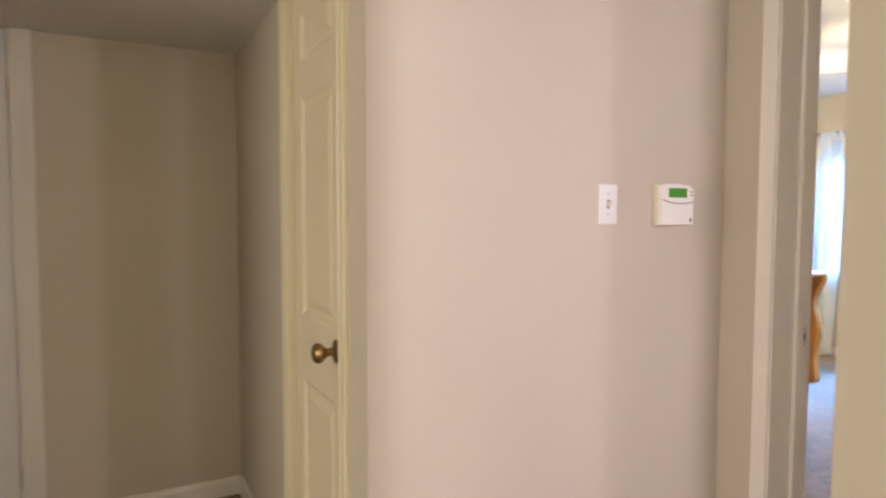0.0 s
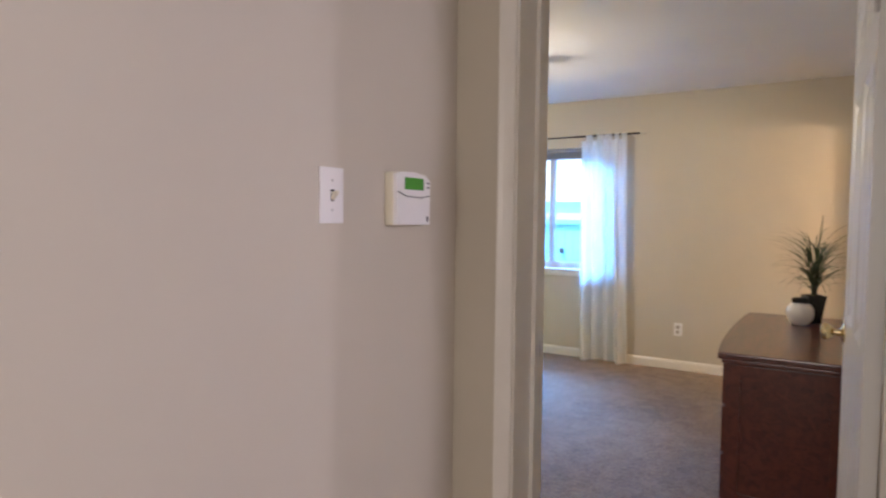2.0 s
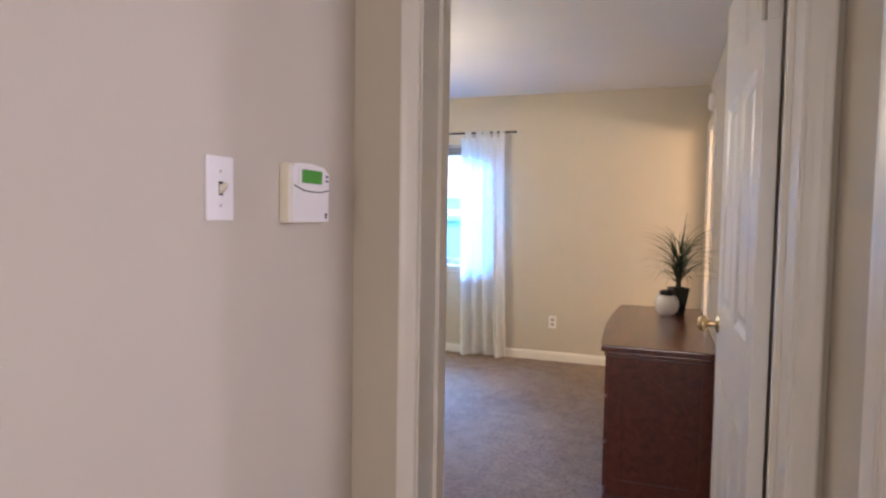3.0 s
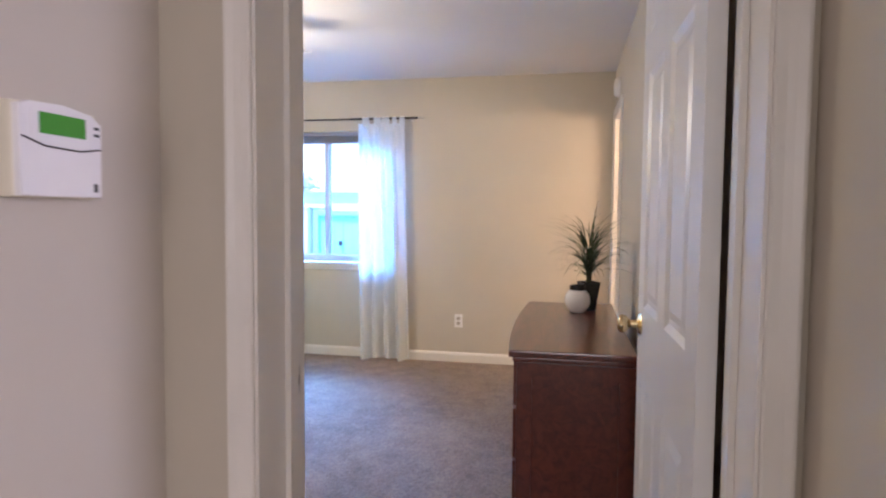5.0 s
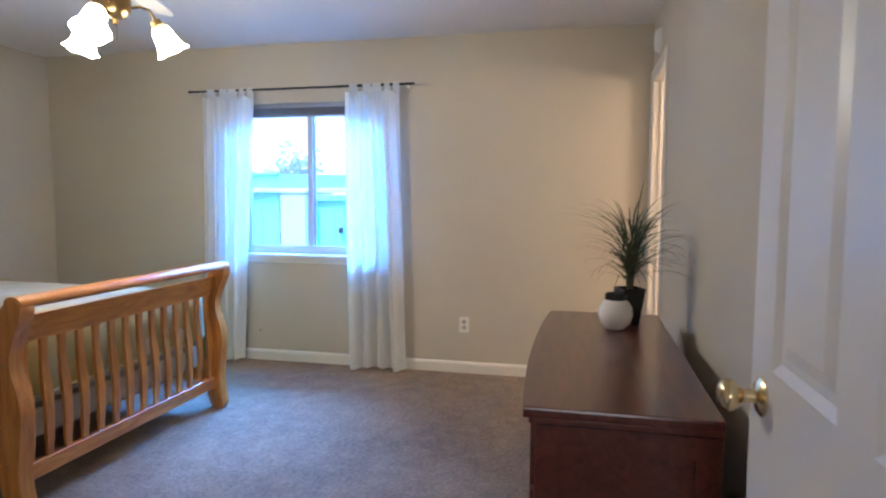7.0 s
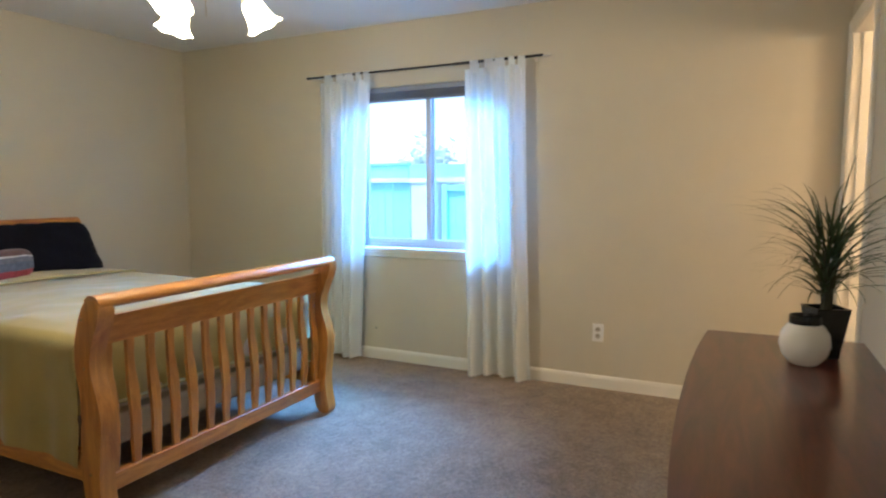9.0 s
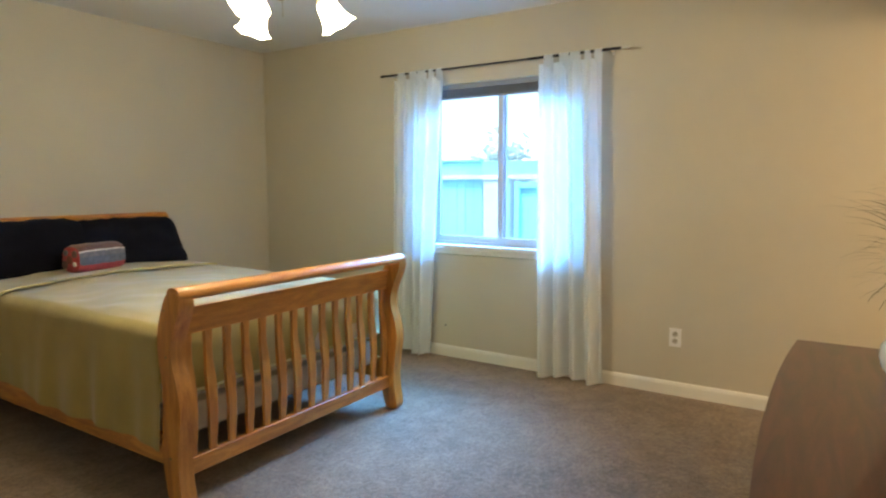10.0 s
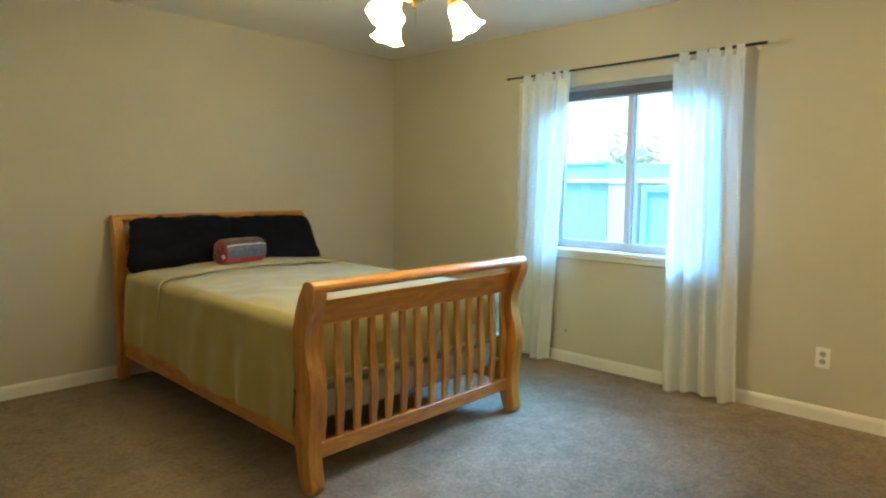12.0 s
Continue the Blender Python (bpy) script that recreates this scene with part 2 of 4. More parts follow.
def add_lathe(bm, prof, seg=24, m=None):
    """Turns (radius, height) pairs about z."""
    m = m or Matrix()
    rings = []
    for r, z in prof:
        if r < 1e-5:
            rings.append([bm.verts.new(m @ Vector((0, 0, z)))])
        else:
            rings.append([bm.verts.new(m @ Vector((r * math.cos(2 * math.pi * k / seg), r * math.sin(2 * math.pi * k / seg), z))) for k in range(seg)])
    for a, b in zip(rings, rings[1:]):
        for k in range(seg):
            q = [a[k % len(a)], a[(k + 1) % len(a)], b[(k + 1) % len(b)], b[k % len(b)]]
            q = list(dict.fromkeys(q))
            if len(q) > 2:
                bm.faces.new(q)
    return bm


def lathe(prof, seg=24, m=None):
    return add_lathe(bmesh.new(), prof, seg, m)


def add_tube(bm, pts, r, seg=8, flat=1.0):
    """A round bar along points; r may be one radius or one for each point."""
    rs = r if isinstance(r, (list, tuple)) else [r] * len(pts)
    pts = [Vector(p) for p in pts]
    rings = []
    for k, p in enumerate(pts):
        d = (pts[min(k + 1, len(pts) - 1)] - pts[max(k - 1, 0)]).normalized()
        up = Vector((0, 0, 1)) if abs(d.z) < 0.95 else Vector((1, 0, 0))
        a = d.cross(up).normalized()
        b = a.cross(d).normalized()
        rings.append([bm.verts.new(p + rs[k] * (math.cos(2 * math.pi * j / seg) * a + flat * math.sin(2 * math.pi * j / seg) * b)) for j in range(seg)])
    for a, b in zip(rings, rings[1:]):
        for j in range(seg):
            bm.faces.new([a[j], a[(j + 1) % seg], b[(j + 1) % seg], b[j]])
    bm.faces.new(rings[0][::-1])
    bm.faces.new(rings[-1])
    return bm


def tube(pts, r, seg=8, flat=1.0):
    return add_tube(bmesh.new(), pts, r, seg, flat)


def prism(outline, axis, lo, hi, bevel=0.0):
    """An outline in the two other axes, in their order, pulled along an axis."""
    bm = bmesh.new()

    def place(p, v):
        c = list(p)
        c.insert("xyz".index(axis), v)
        return Vector(c)
    a = [bm.verts.new(place(p, lo)) for p in outline]
    b = [bm.verts.new(place(p, hi)) for p in outline]
    n = len(a)
    bm.faces.new(a)
    bm.faces.new(b[::-1])
    for k in range(n):
        bm.faces.new([a[k], b[k], b[(k + 1) % n], a[(k + 1) % n]])
    if bevel:
        caps = [e for e in bm.edges if all(v in a for v in e.verts) or all(v in b for v in e.verts)]
        bmesh.ops.bevel(bm, geom=caps, offset=bevel, segments=2, affect='EDGES', profile=0.7)
    return bm


def wall(name, axis, lo, hi, a0, a1, z0, z1, mat, holes=(), label=""):
    """A wall lo..hi thick across an axis, from a0 to a1 along the other, with holes (b0, b1, c0, c1)."""
    bm = bmesh.new()

    def piece(s0, s1, h0, h1):
        if s1 - s0 < 1e-4 or h1 - h0 < 1e-4:
            return
        if axis == "x":
            add_box(bm, (lo, s0, h0), (hi, s1, h1))
        else:
            add_box(bm, (s0, lo, h0), (s1, hi, h1))
    at = a0
    for b0, b1, c0, c1 in sorted(holes):
        piece(at, b0, z0, z1)
        piece(b0, b1, z0, c0)
        piece(b0, b1, c1, z1)
        at = b1
    piece(at, a1, z0, z1)
    bmesh.ops.remove_doubles(bm, verts=bm.verts, dist=1e-5)
    return tagged(part(name, bm, mat), label, "wall", kind="structure")


# ---------------------------------------------------------------- structure
H = 2.42
DX0, DX1 = 2.00, 2.19            # bedroom door wall
DY0, DY1, DTOP = 0.554, 1.360, 2.05
WX = 6.187                       # window wall
WY0, WY1, WZ0, WZ1 = 2.33, 3.56, 0.835, 1.985
NY, SY = 5.26, 0.475             # bedroom north and south walls
VN, VS = 1.545, 0.487             # vestibule north and south walls
HX = 0.757                       # hall's east wall
SDX0, SDX1 = 0.865, 1.625          # side room door
BX0, BX1, BTOP = 5.50, 6.105, 2.03  # bathroom door
HY = 3.17                        # hall's far wall
CL0, CL1 = 1.735, 2.22           # linen closet door

floor = tagged(part("floor", box((-3.8, -3.2, -0.12), (6.39, 5.6, 0.0)), CARPET), "speckled taupe cut-pile carpet, slightly worn", "floor", kind="structure")
ceiling = tagged(part("ceiling", box((-3.8, -3.2, H), (6.6, 5.6, H + 0.12)), CEILING), "plain white textured ceiling", "ceiling", kind="structure")
WALL_L = "beige matt painted plaster wall"
wall("wall_window", "x", WX, WX + 0.16, -1.6, NY + 0.16, 0, H, PAINT, [(WY0, WY1, WZ0, WZ1)], WALL_L)
wall("wall_bedroom_north", "y", NY, NY + 0.16, DX0, WX, 0, H, PAINT, (), WALL_L)
wall("wall_bedroom_south", "y", SY - 0.12, SY, DX1, WX, 0, H, PAINT, [(BX0 - 0.018, BX1 + 0.018, 0, BTOP + 0.018)], WALL_L)
wall("wall_bedroom_door", "x", DX0, DX1, SY - 0.12, NY, 0, H, PAINT, [(DY0 - 0.018, DY1 + 0.018, 0, DTOP + 0.018)], WALL_L)
wall("wall_vestibule_north", "y", VN, VN + 0.11, HX, DX0, 0, H, PAINT, (), WALL_L)
wall("wall_vestibule_south", "y", VS - 0.12, VS, 0.742, DX0, 0, H, PAINT, [(SDX0 - 0.018, SDX1 + 0.018, 0, DTOP + 0.018)], WALL_L)
wall("wall_hall_east", "x", HX, HX + 0.11, VN + 0.11, HY, 0, H, PAINT, [(CL0 - 0.018, CL1 + 0.018, 0, DTOP + 0.018)], WALL_L)
wall("wall_hall_far", "y", HY, HY + 0.11, -0.9, HX + 0.11, 0, H, PAINT, [(-0.788, -0.082, 0, DTOP + 0.018)], WALL_L)
# Opening and the unseen room behind it are added to hold the west fill lamp
wall("wall_hall_west", "x", -0.9, -0.79, -3.0, HY, 0, H, PAINT, [(-0.7, 1.9, 0, 2.2)], WALL_L)
wall("wall_added_room_west", "x", -3.6, -3.49, -2.0, 3.0, 0, H, PAINT, (), WALL_L)
wall("wall_added_room_north", "y", 3.0, 3.11, -3.6, -0.9, 0, H, PAINT, (), WALL_L)
wall("wall_added_room_south", "y", -2.11, -2.0, -3.6, -0.9, 0, H, PAINT, (), WALL_L)
tagged(part("soffit", box((-0.79, 1.66, 2.04), (HX, HY, H - 0.002)), CEILING), "lowered plain ceiling over the hall", "ceiling", kind="structure")
wall("wall_hall_end", "y", -3.0, -2.89, -0.79, 0.742, 0, H, PAINT, (), WALL_L)
wall("wall_side_room_west", "x", 0.742, 0.852, -3.0, VS - 0.12, 0, H, PAINT, (), WALL_L)
wall("wall_side_room_south", "y", -1.66, -1.55, 0.852, 4.4, 0, H, PAINT, (), WALL_L)
wall("wall_side_room_east", "x", 4.40, 4.51, -1.66, SY - 0.12, 0, H, PAINT, (), WALL_L)
wall("wall_bathroom_south", "y", -1.6, -1.49, 4.51, WX, 0, H, PAINT, (), WALL_L)
wall("wall_closet_back", "y", 2.60, 2.70, HX + 0.11, DX0, 0, H, PAINT, (), WALL_L)
wall("wall_hall_room_back", "y", 4.60, 4.71, -0.9, HX + 0.11, 0, H, PAINT, (), WALL_L)


def baseboard(x0, y0, x1, y1, nx, ny):
    """A 85 mm board with an eased top, against a wall whose normal is (nx, ny)."""
    prof = [(0.0, 0.0), (0.013, 0.0), (0.013, 0.062), (0.010, 0.072), (0.006, 0.080), (0.0, 0.083)]
    if nx:
        bm = prism([(x0 + nx * u, v) for u, v in prof], "y", min(y0, y1), max(y0, y1))
    else:
        bm = prism([(y0 + ny * u, v) for u, v in prof], "x", min(x0, x1), max(x0, x1))
    tagged(part("baseboard", bm, TRIM), "white painted wooden baseboard", "baseboard", kind="structure")


baseboard(WX, SY, WX, NY, -1, 0)
baseboard(DX1, NY, WX - 0.013, NY, 0, -1)
baseboard(DX1 + 0.02, SY, BX0 - 0.07, SY, 0, 1)
baseboard(DX1, DY1 + 0.09, DX1, NY - 0.013, 1, 0)
baseboard(HX, VN, DX0 - 0.02, VN, 0, -1)
baseboard(0.744, VS, SDX0 - 0.085, VS, 0, 1)
baseboard(SDX1 + 0.085, VS, DX0 - 0.02, VS, 0, 1)
baseboard(HX, CL1 + 0.075, HX, HY, -1, 0)
baseboard(-0.015, HY, HX - 0.013, HY, 0, -1)


def casing(horizontal, face, out, b0, b1, top, width=0.08, mat=TRIM, reveal=0.006):
    """Fluted casing round an opening b0..b1 wide, on the face of a wall; out is the wall's normal sign."""
    prof = [(0, 0), (0, 0.009), (0.06, 0.011), (0.14, 0.0115), (0.18, 0.009), (0.24, 0.009), (0.30, 0.0125), (0.36, 0.010), (0.60, 0.013),
            (0.76, 0.016), (0.90, 0.017), (0.97, 0.015), (1.0, 0.010), (1.0, 0)]
    if width < 0.06:
        prof = [(0, 0), (0, 0.008), (0.08, 0.010), (0.35, 0.0105), (0.60, 0.012), (0.85, 0.015), (0.95, 0.0145), (1.0, 0.010), (1.0, 0)]
    obs = []

    def strip(fn):
        bm = bmesh.new()
        rows = [[bm.verts.new(fn(u, v, k)) for u, v in prof] for k in (0, 1)]
        n = len(prof)
        for j in range(n):
            bm.faces.new([rows[0][j], rows[0][(j + 1) % n], rows[1][(j + 1) % n], rows[1][j]])
        bm.faces.new(rows[0])
        bm.faces.new(rows[1][::-1])
        ob = part("trim", bm, mat)
        tagged(ob, "white painted fluted door casing", "trim", kind="structure")
        obs.append(ob)

    def at(s, v, z):
        return Vector((face + out * v, s, z)) if horizontal == "y" else Vector((s, face + out * v, z))
    i0, i1 = b0 - reveal, b1 + reveal
    strip(lambda u, v, k: at(i0 - u * width, v, (top + reveal + u * width) if k else 0.0))
    strip(lambda u, v, k: at(i1 + u * width, v, (top + reveal + u * width) if k else 0.0))
    strip(lambda u, v, k: at((i1 + u * width) if k else (i0 - u * width), v, top + reveal + u * width))
    return obs


def jamb(horizontal, lo, hi, b0, b1, top, stop_at, mat=TRIM, t=0.018):
    """Lining of an opening through a wall, with door stops."""
    bm = bmesh.new()

    def b(s0, s1, d0, d1, z0, z1):
        if horizontal == "y":
            add_box(bm, (d0, s0, z0), (d1, s1, z1))
        else:
            add_box(bm, (s0, d0, z0), (s1, d1, z1))
    b(b0 - 0.004, b0 + t, lo - 0.002, hi + 0.002, 0, top)
    b(b1 - t, b1 + 0.004, lo - 0.002, hi + 0.002, 0, top)
    b(b0 + t, b1 - t, lo - 0.002, hi + 0.002, top - t, top + 0.004)
    b(b0 + t, b0 + t + 0.011, stop_at, stop_at + 0.035, 0, top - t)
    b(b1 - t - 0.011, b1 - t, stop_at, stop_at + 0.035, 0, top - t)
    tagged(part("trim", bm, mat), "white painted door lining with stops", "trim", kind="structure")


casing("y", DX0, -1, DY0, DY1, DTOP, 0.049)
casing("y", DX1, 1, DY0, DY1, DTOP, 0.049)
jamb("y", DX0, DX1, DY0 - 0.018, DY1 + 0.018, DTOP + 0.018, 2.105)
casing("x", VS, 1, SDX0, SDX1, DTOP, 0.085)
casing("x", VS - 0.12, -1, SDX0, SDX1, DTOP, 0.085)
jamb("x", VS - 0.12, VS, SDX0 - 0.018, SDX1 + 0.018, DTOP + 0.018, 0.40)
casing("x", SY, 1, BX0, BX1, BTOP, 0.065)
jamb("x", SY - 0.12, SY, BX0 - 0.018, BX1 + 0.018, BTOP + 0.018, 0.40)
casing("y", HX, -1, CL0, CL1, DTOP, 0.065, CREAM)
jamb("y", HX, HX + 0.11, CL0 - 0.018, CL1 + 0.018, DTOP + 0.018, HX + 0.05, CREAM)
casing("x", HY, -1, -0.77, -0.10, DTOP, 0.075)
jamb("x", HY, HY + 0.11, -0.788, -0.082, DTOP + 0.018, HY + 0.05)

# ---------------------------------------------------------------- doors


def panel_door(name, label, w, h, m, mat, knob_side, thick=0.035, six=True, group="", knob_mat=BRASS, knob_faces=(1, -1)):
    """A moulded panel door: hinge edge at x = 0, faces at y = 0 and -thick."""
    d = new(name)
    d.matrix_basis = m
    tagged(d, label, "door", group)
    st, mid = (0.105, 0.095) if six else (0.08, 0.0)
    cols = [(st, (w - mid) / 2), ((w + mid) / 2, w - st)] if six else [(st, w - st)]
    rows = [(0.20, 0.78), (0.985, 1.665), (1.775, 1.925)]
    bm = bmesh.new()
    xs = [0.0] + [v for c in cols for v in c] + [w]
    for k in range(0, len(xs), 2):
        add_box(bm, (xs[k], -thick, 0.0), (xs[k + 1], 0.0, h))
    zs = [0.0] + [v for r in rows for v in r] + [h]
    for c0, c1 in cols:
        for k in range(0, len(zs), 2):
            add_box(bm, (c0, -thick, zs[k]), (c1, 0.0, zs[k + 1]))
    part("frame", bm, mat, d)
    for c0, c1 in cols:
        for z0, z1 in rows:
            bm = bmesh.new()
            add_box(bm, (c0, -thick + 0.009, z0), (c1, -0.009, z1))
            for sgn in (0, 1):
                y_in, y_out = (-0.009, -0.002) if sgn else (-thick + 0.009, -thick + 0.002)
                a, b = 0.030, 0.052
                lo = [(c0 + a, z0 + a), (c1 - a, z0 + a), (c1 - a, z1 - a), (c0 + a, z1 - a)]
                hi = [(c0 + b, z0 + b), (c1 - b, z0 + b), (c1 - b, z1 - b), (c0 + b, z1 - b)]
                l = [bm.verts.new((x, y_in, z)) for x, z in lo]
                u = [bm.verts.new((x, y_out, z)) for x, z in hi]
                for k in range(4):
                    bm.faces.new([l[k], l[(k + 1) % 4], u[(k + 1) % 4], u[k]])
                bm.faces.new(u)
                # sloped moulding at the panel's rim
                r0 = [(c0, z0), (c1, z0), (c1, z1), (c0, z1)]
                r1 = [(c0 + 0.016, z0 + 0.016), (c1 - 0.016, z0 + 0.016), (c1 - 0.016, z1 - 0.016), (c0 + 0.016, z1 - 0.016)]
                o = [bm.verts.new((x, 0.0 if sgn else -thick, z)) for x, z in r0]
                i = [bm.verts.new((x, y_in, z)) for x, z in r1]
                for k in range(4):
                    bm.faces.new([o[k], o[(k + 1) % 4], i[(k + 1) % 4], i[k]])
            part("panel", bm, mat, d)
    kx = w - 0.062 if knob_side else 0.062
    prof = [(0.0, 0.0), (0.033, 0.0), (0.033, 0.003), (0.026, 0.008), (0.012, 0.012), (0.011, 0.030), (0.018, 0.036),
            (0.026, 0.046), (0.028, 0.054), (0.025, 0.062), (0.015, 0.068), (0.0, 0.069)]
    for f in knob_faces:
        mm = pose(kx, 0.0 if f > 0 else -thick, 0.93, -90 if f > 0 else 90)
        part("knob", lathe(prof, 20, mm), knob_mat, d, "round polished brass knob", True)
    for z in (0.22, 1.80):
        bm = lathe([(0, -0.05), (0.006, -0.05), (0.006, 0.05), (0, 0.05)], 8, pose(-0.004, 0.004, z))
        add_box(bm, (-0.003, -thick + 0.004, z - 0.045), (-0.0005, -0.002, z + 0.045))
        part("hinge", bm, STEEL, d, "dull steel butt hinge")
    return d


panel_door("door", "white six-panel door standing open against dresser", 0.79, 2.02, pose(2.206, 0.598, 0.012, 0, 0, 1.2), DOORPAINT, True)
panel_door("closet_door", "narrow cream panel door, closed, beside the hall corner", CL1 - CL0 - 0.008, 2.03,
           pose(HX + 0.048, CL1 - 0.004, 0.012, 0, 0, -90), CREAM, True, six=False, knob_mat=OLDBRASS, knob_faces=(-1,))
panel_door("hall_door", "white panel door at the hall's end, ajar", 0.66, 2.03, pose(-0.106, HY + 0.03, 0.012, 0, 0, 172), DOORPAINT, True)


def strike(at, horizontal, sign):
    s = thing("strike_plate", at, "small brass strike plate let into a door jamb", "strike plate")
    bm = bmesh.new()
    if horizontal == "y":
        add_box(bm, (-0.014, 0.0, -0.028), (0.014, sign * 0.002, 0.028))
        part("plate", bm, STEEL, s)
        part("lip", tube([(-0.012, sign * 0.002, 0), (-0.022, sign * 0.004, 0), (-0.028, sign * -0.002, 0)], 0.009, 6, 0.2), STEEL, s)
        part("latch_hole", box((-0.006, sign * 0.0022, -0.010), (0.008, sign * 0.003, 0.010)), DARKPLASTIC, s)
    else:
        add_box(bm, (0.0, -0.014, -0.028), (sign * 0.002, 0.014, 0.028))
        part("plate", bm, STEEL, s)
        part("lip", tube([(sign * 0.002, 0.012, 0), (sign * 0.004, 0.022, 0), (sign * -0.002, 0.028, 0)], 0.009, 6, 0.2), STEEL, s)
        part("latch_hole", box((sign * 0.0022, -0.008, -0.010), (sign * 0.003, 0.006, 0.010)), DARKPLASTIC, s)


strike((2.155, DY1 + 0.001, 0.93), "y", -1)
strike((SDX1 + 0.001, 0.405, 0.90), "x", -1)

# ---------------------------------------------------------------- window wall


def build_window():
    w = tagged(new("window_1"), "white vinyl sliding window with two panes", "window", kind="structure")
    x0, x1 = WX + 0.075, WX + 0.125
    bm = bmesh.new()
    add_box(bm, (x0, WY0, WZ0), (x1, WY0 + 0.045, WZ1))
    add_box(bm, (x0, WY1 - 0.045, WZ0), (x1, WY1, WZ1))
    add_box(bm, (x0, WY0 + 0.045, WZ0), (x1, WY1 - 0.045, WZ0 + 0.022))
    add_box(bm, (x0, WY0 + 0.045, WZ1 - 0.045), (x1, WY1 - 0.045, WZ1))
    part("window_frame", bm, VINYL, w)
    yc = 2.958
    for lo, hi, dx in ((WY0 + 0.045, yc + 0.02, 0.0), (yc - 0.03, WY1 - 0.045, 0.026)):
        xs0, xs1 = x0 + dx - 0.008, x0 + dx + 0.016
        bm = bmesh.new()
        z0, z1 = WZ0 + 0.022, WZ1 - 0.045
        add_box(bm, (xs0, lo, z0), (xs1, lo + 0.038, z1))
        add_box(bm, (xs0, hi - 0.038, z0), (xs1, hi, z1))
        add_box(bm, (xs0, lo + 0.038, z0), (xs1, hi - 0.038, z0 + 0.04))
        add_box(bm, (xs0, lo + 0.038, z1 - 0.04), (xs1, hi - 0.038, z1))
        sash = part("sash", bm, VINYL, w)
        pane = part("pane", box((xs0 + 0.009, lo + 0.034, z0 + 0.036), (xs0 + 0.013, hi - 0.034, z1 - 0.036)), GLASS, sash, "clear glass pane")
        pane.visible_shadow = False
    part("latch", box((x0 - 0.022, yc - 0.012, 1.42), (x0 - 0.008, yc + 0.008, 1.50), 0.004), VINYL, w)
    bm = box((WX - 0.035, WY0 - 0.04, WZ0 - 0.028), (WX + 0.075, WY1 + 0.04, WZ0 + 0.002), 0.006, 2)
    part("window_sill", bm, TRIM, w, "white painted wooden sill")
    part("apron", box((WX - 0.016, WY0 - 0.04, WZ0 - 0.066), (WX - 0.001, WY1 + 0.04, WZ0 - 0.029), 0.004), TRIM, w, "white painted apron under the sill")


build_window()


def build_blind():
    b = thing("window_blind", (WX + 0.05, 2.945, 1.895), "grey mini blind pulled up under the window head", "blind")
    part("headrail", box((-0.02, -0.60, 0.055), (0.02, 0.60, 0.088), 0.003), BLIND, b)
    for k in range(9):
        part("slat", box((-0.0125, -0.595, 0.004 + k * 0.0055), (0.0125, 0.595, 0.0055 + k * 0.0055)), BLIND, b)
    part("bottom_rail", box((-0.013, -0.595, -0.010), (0.013, 0.595, 0.002), 0.003), BLIND, b)


build_blind()
ROD_X, ROD_Z = WX - 0.11, 2.072


def build_rod():
    r = thing("curtain_rod", (ROD_X, 2.955, ROD_Z), "thin black iron curtain rod with pale tip above the window", "curtain rod")
    part("rod", tube([(0, -0.30, 0), (0, 0.89, 0)], 0.0065, 12), BLACKROD, r, smooth=True)
    part("outer_sleeve", tube([(0, -0.875, 0), (0, -0.28, 0)], 0.0085, 12), BLACKROD, r, smooth=True)
    part("finial", lathe([(0, -0.02), (0.008, -0.018), (0.009, 0.0), (0.008, 0.014), (0, 0.018)], 12, pose(0, 0.897, 0, 90)), BLACKROD, r, smooth=True)
    part("end_tip", lathe([(0.004, 0.0), (0.009, 0.008), (0.010, 0.030), (0.007, 0.052), (0, 0.058)], 12, pose(0, -0.877, 0, 90)), CLEARTIP, r, "clear plastic end tip", True)
    for y in (-0.80, 0.84):
        bm = tube([(0.006, y, 0.0), (0.06, y, 0.0), (WX - ROD_X - 0.004, y, 0.0)], 0.004, 8)
        add_box(bm, (WX - ROD_X - 0.005, y - 0.009, -0.014), (WX - ROD_X - 0.0005, y + 0.009, 0.014))
        part("bracket", bm, TRIM, r, "small white bracket")


build_rod()


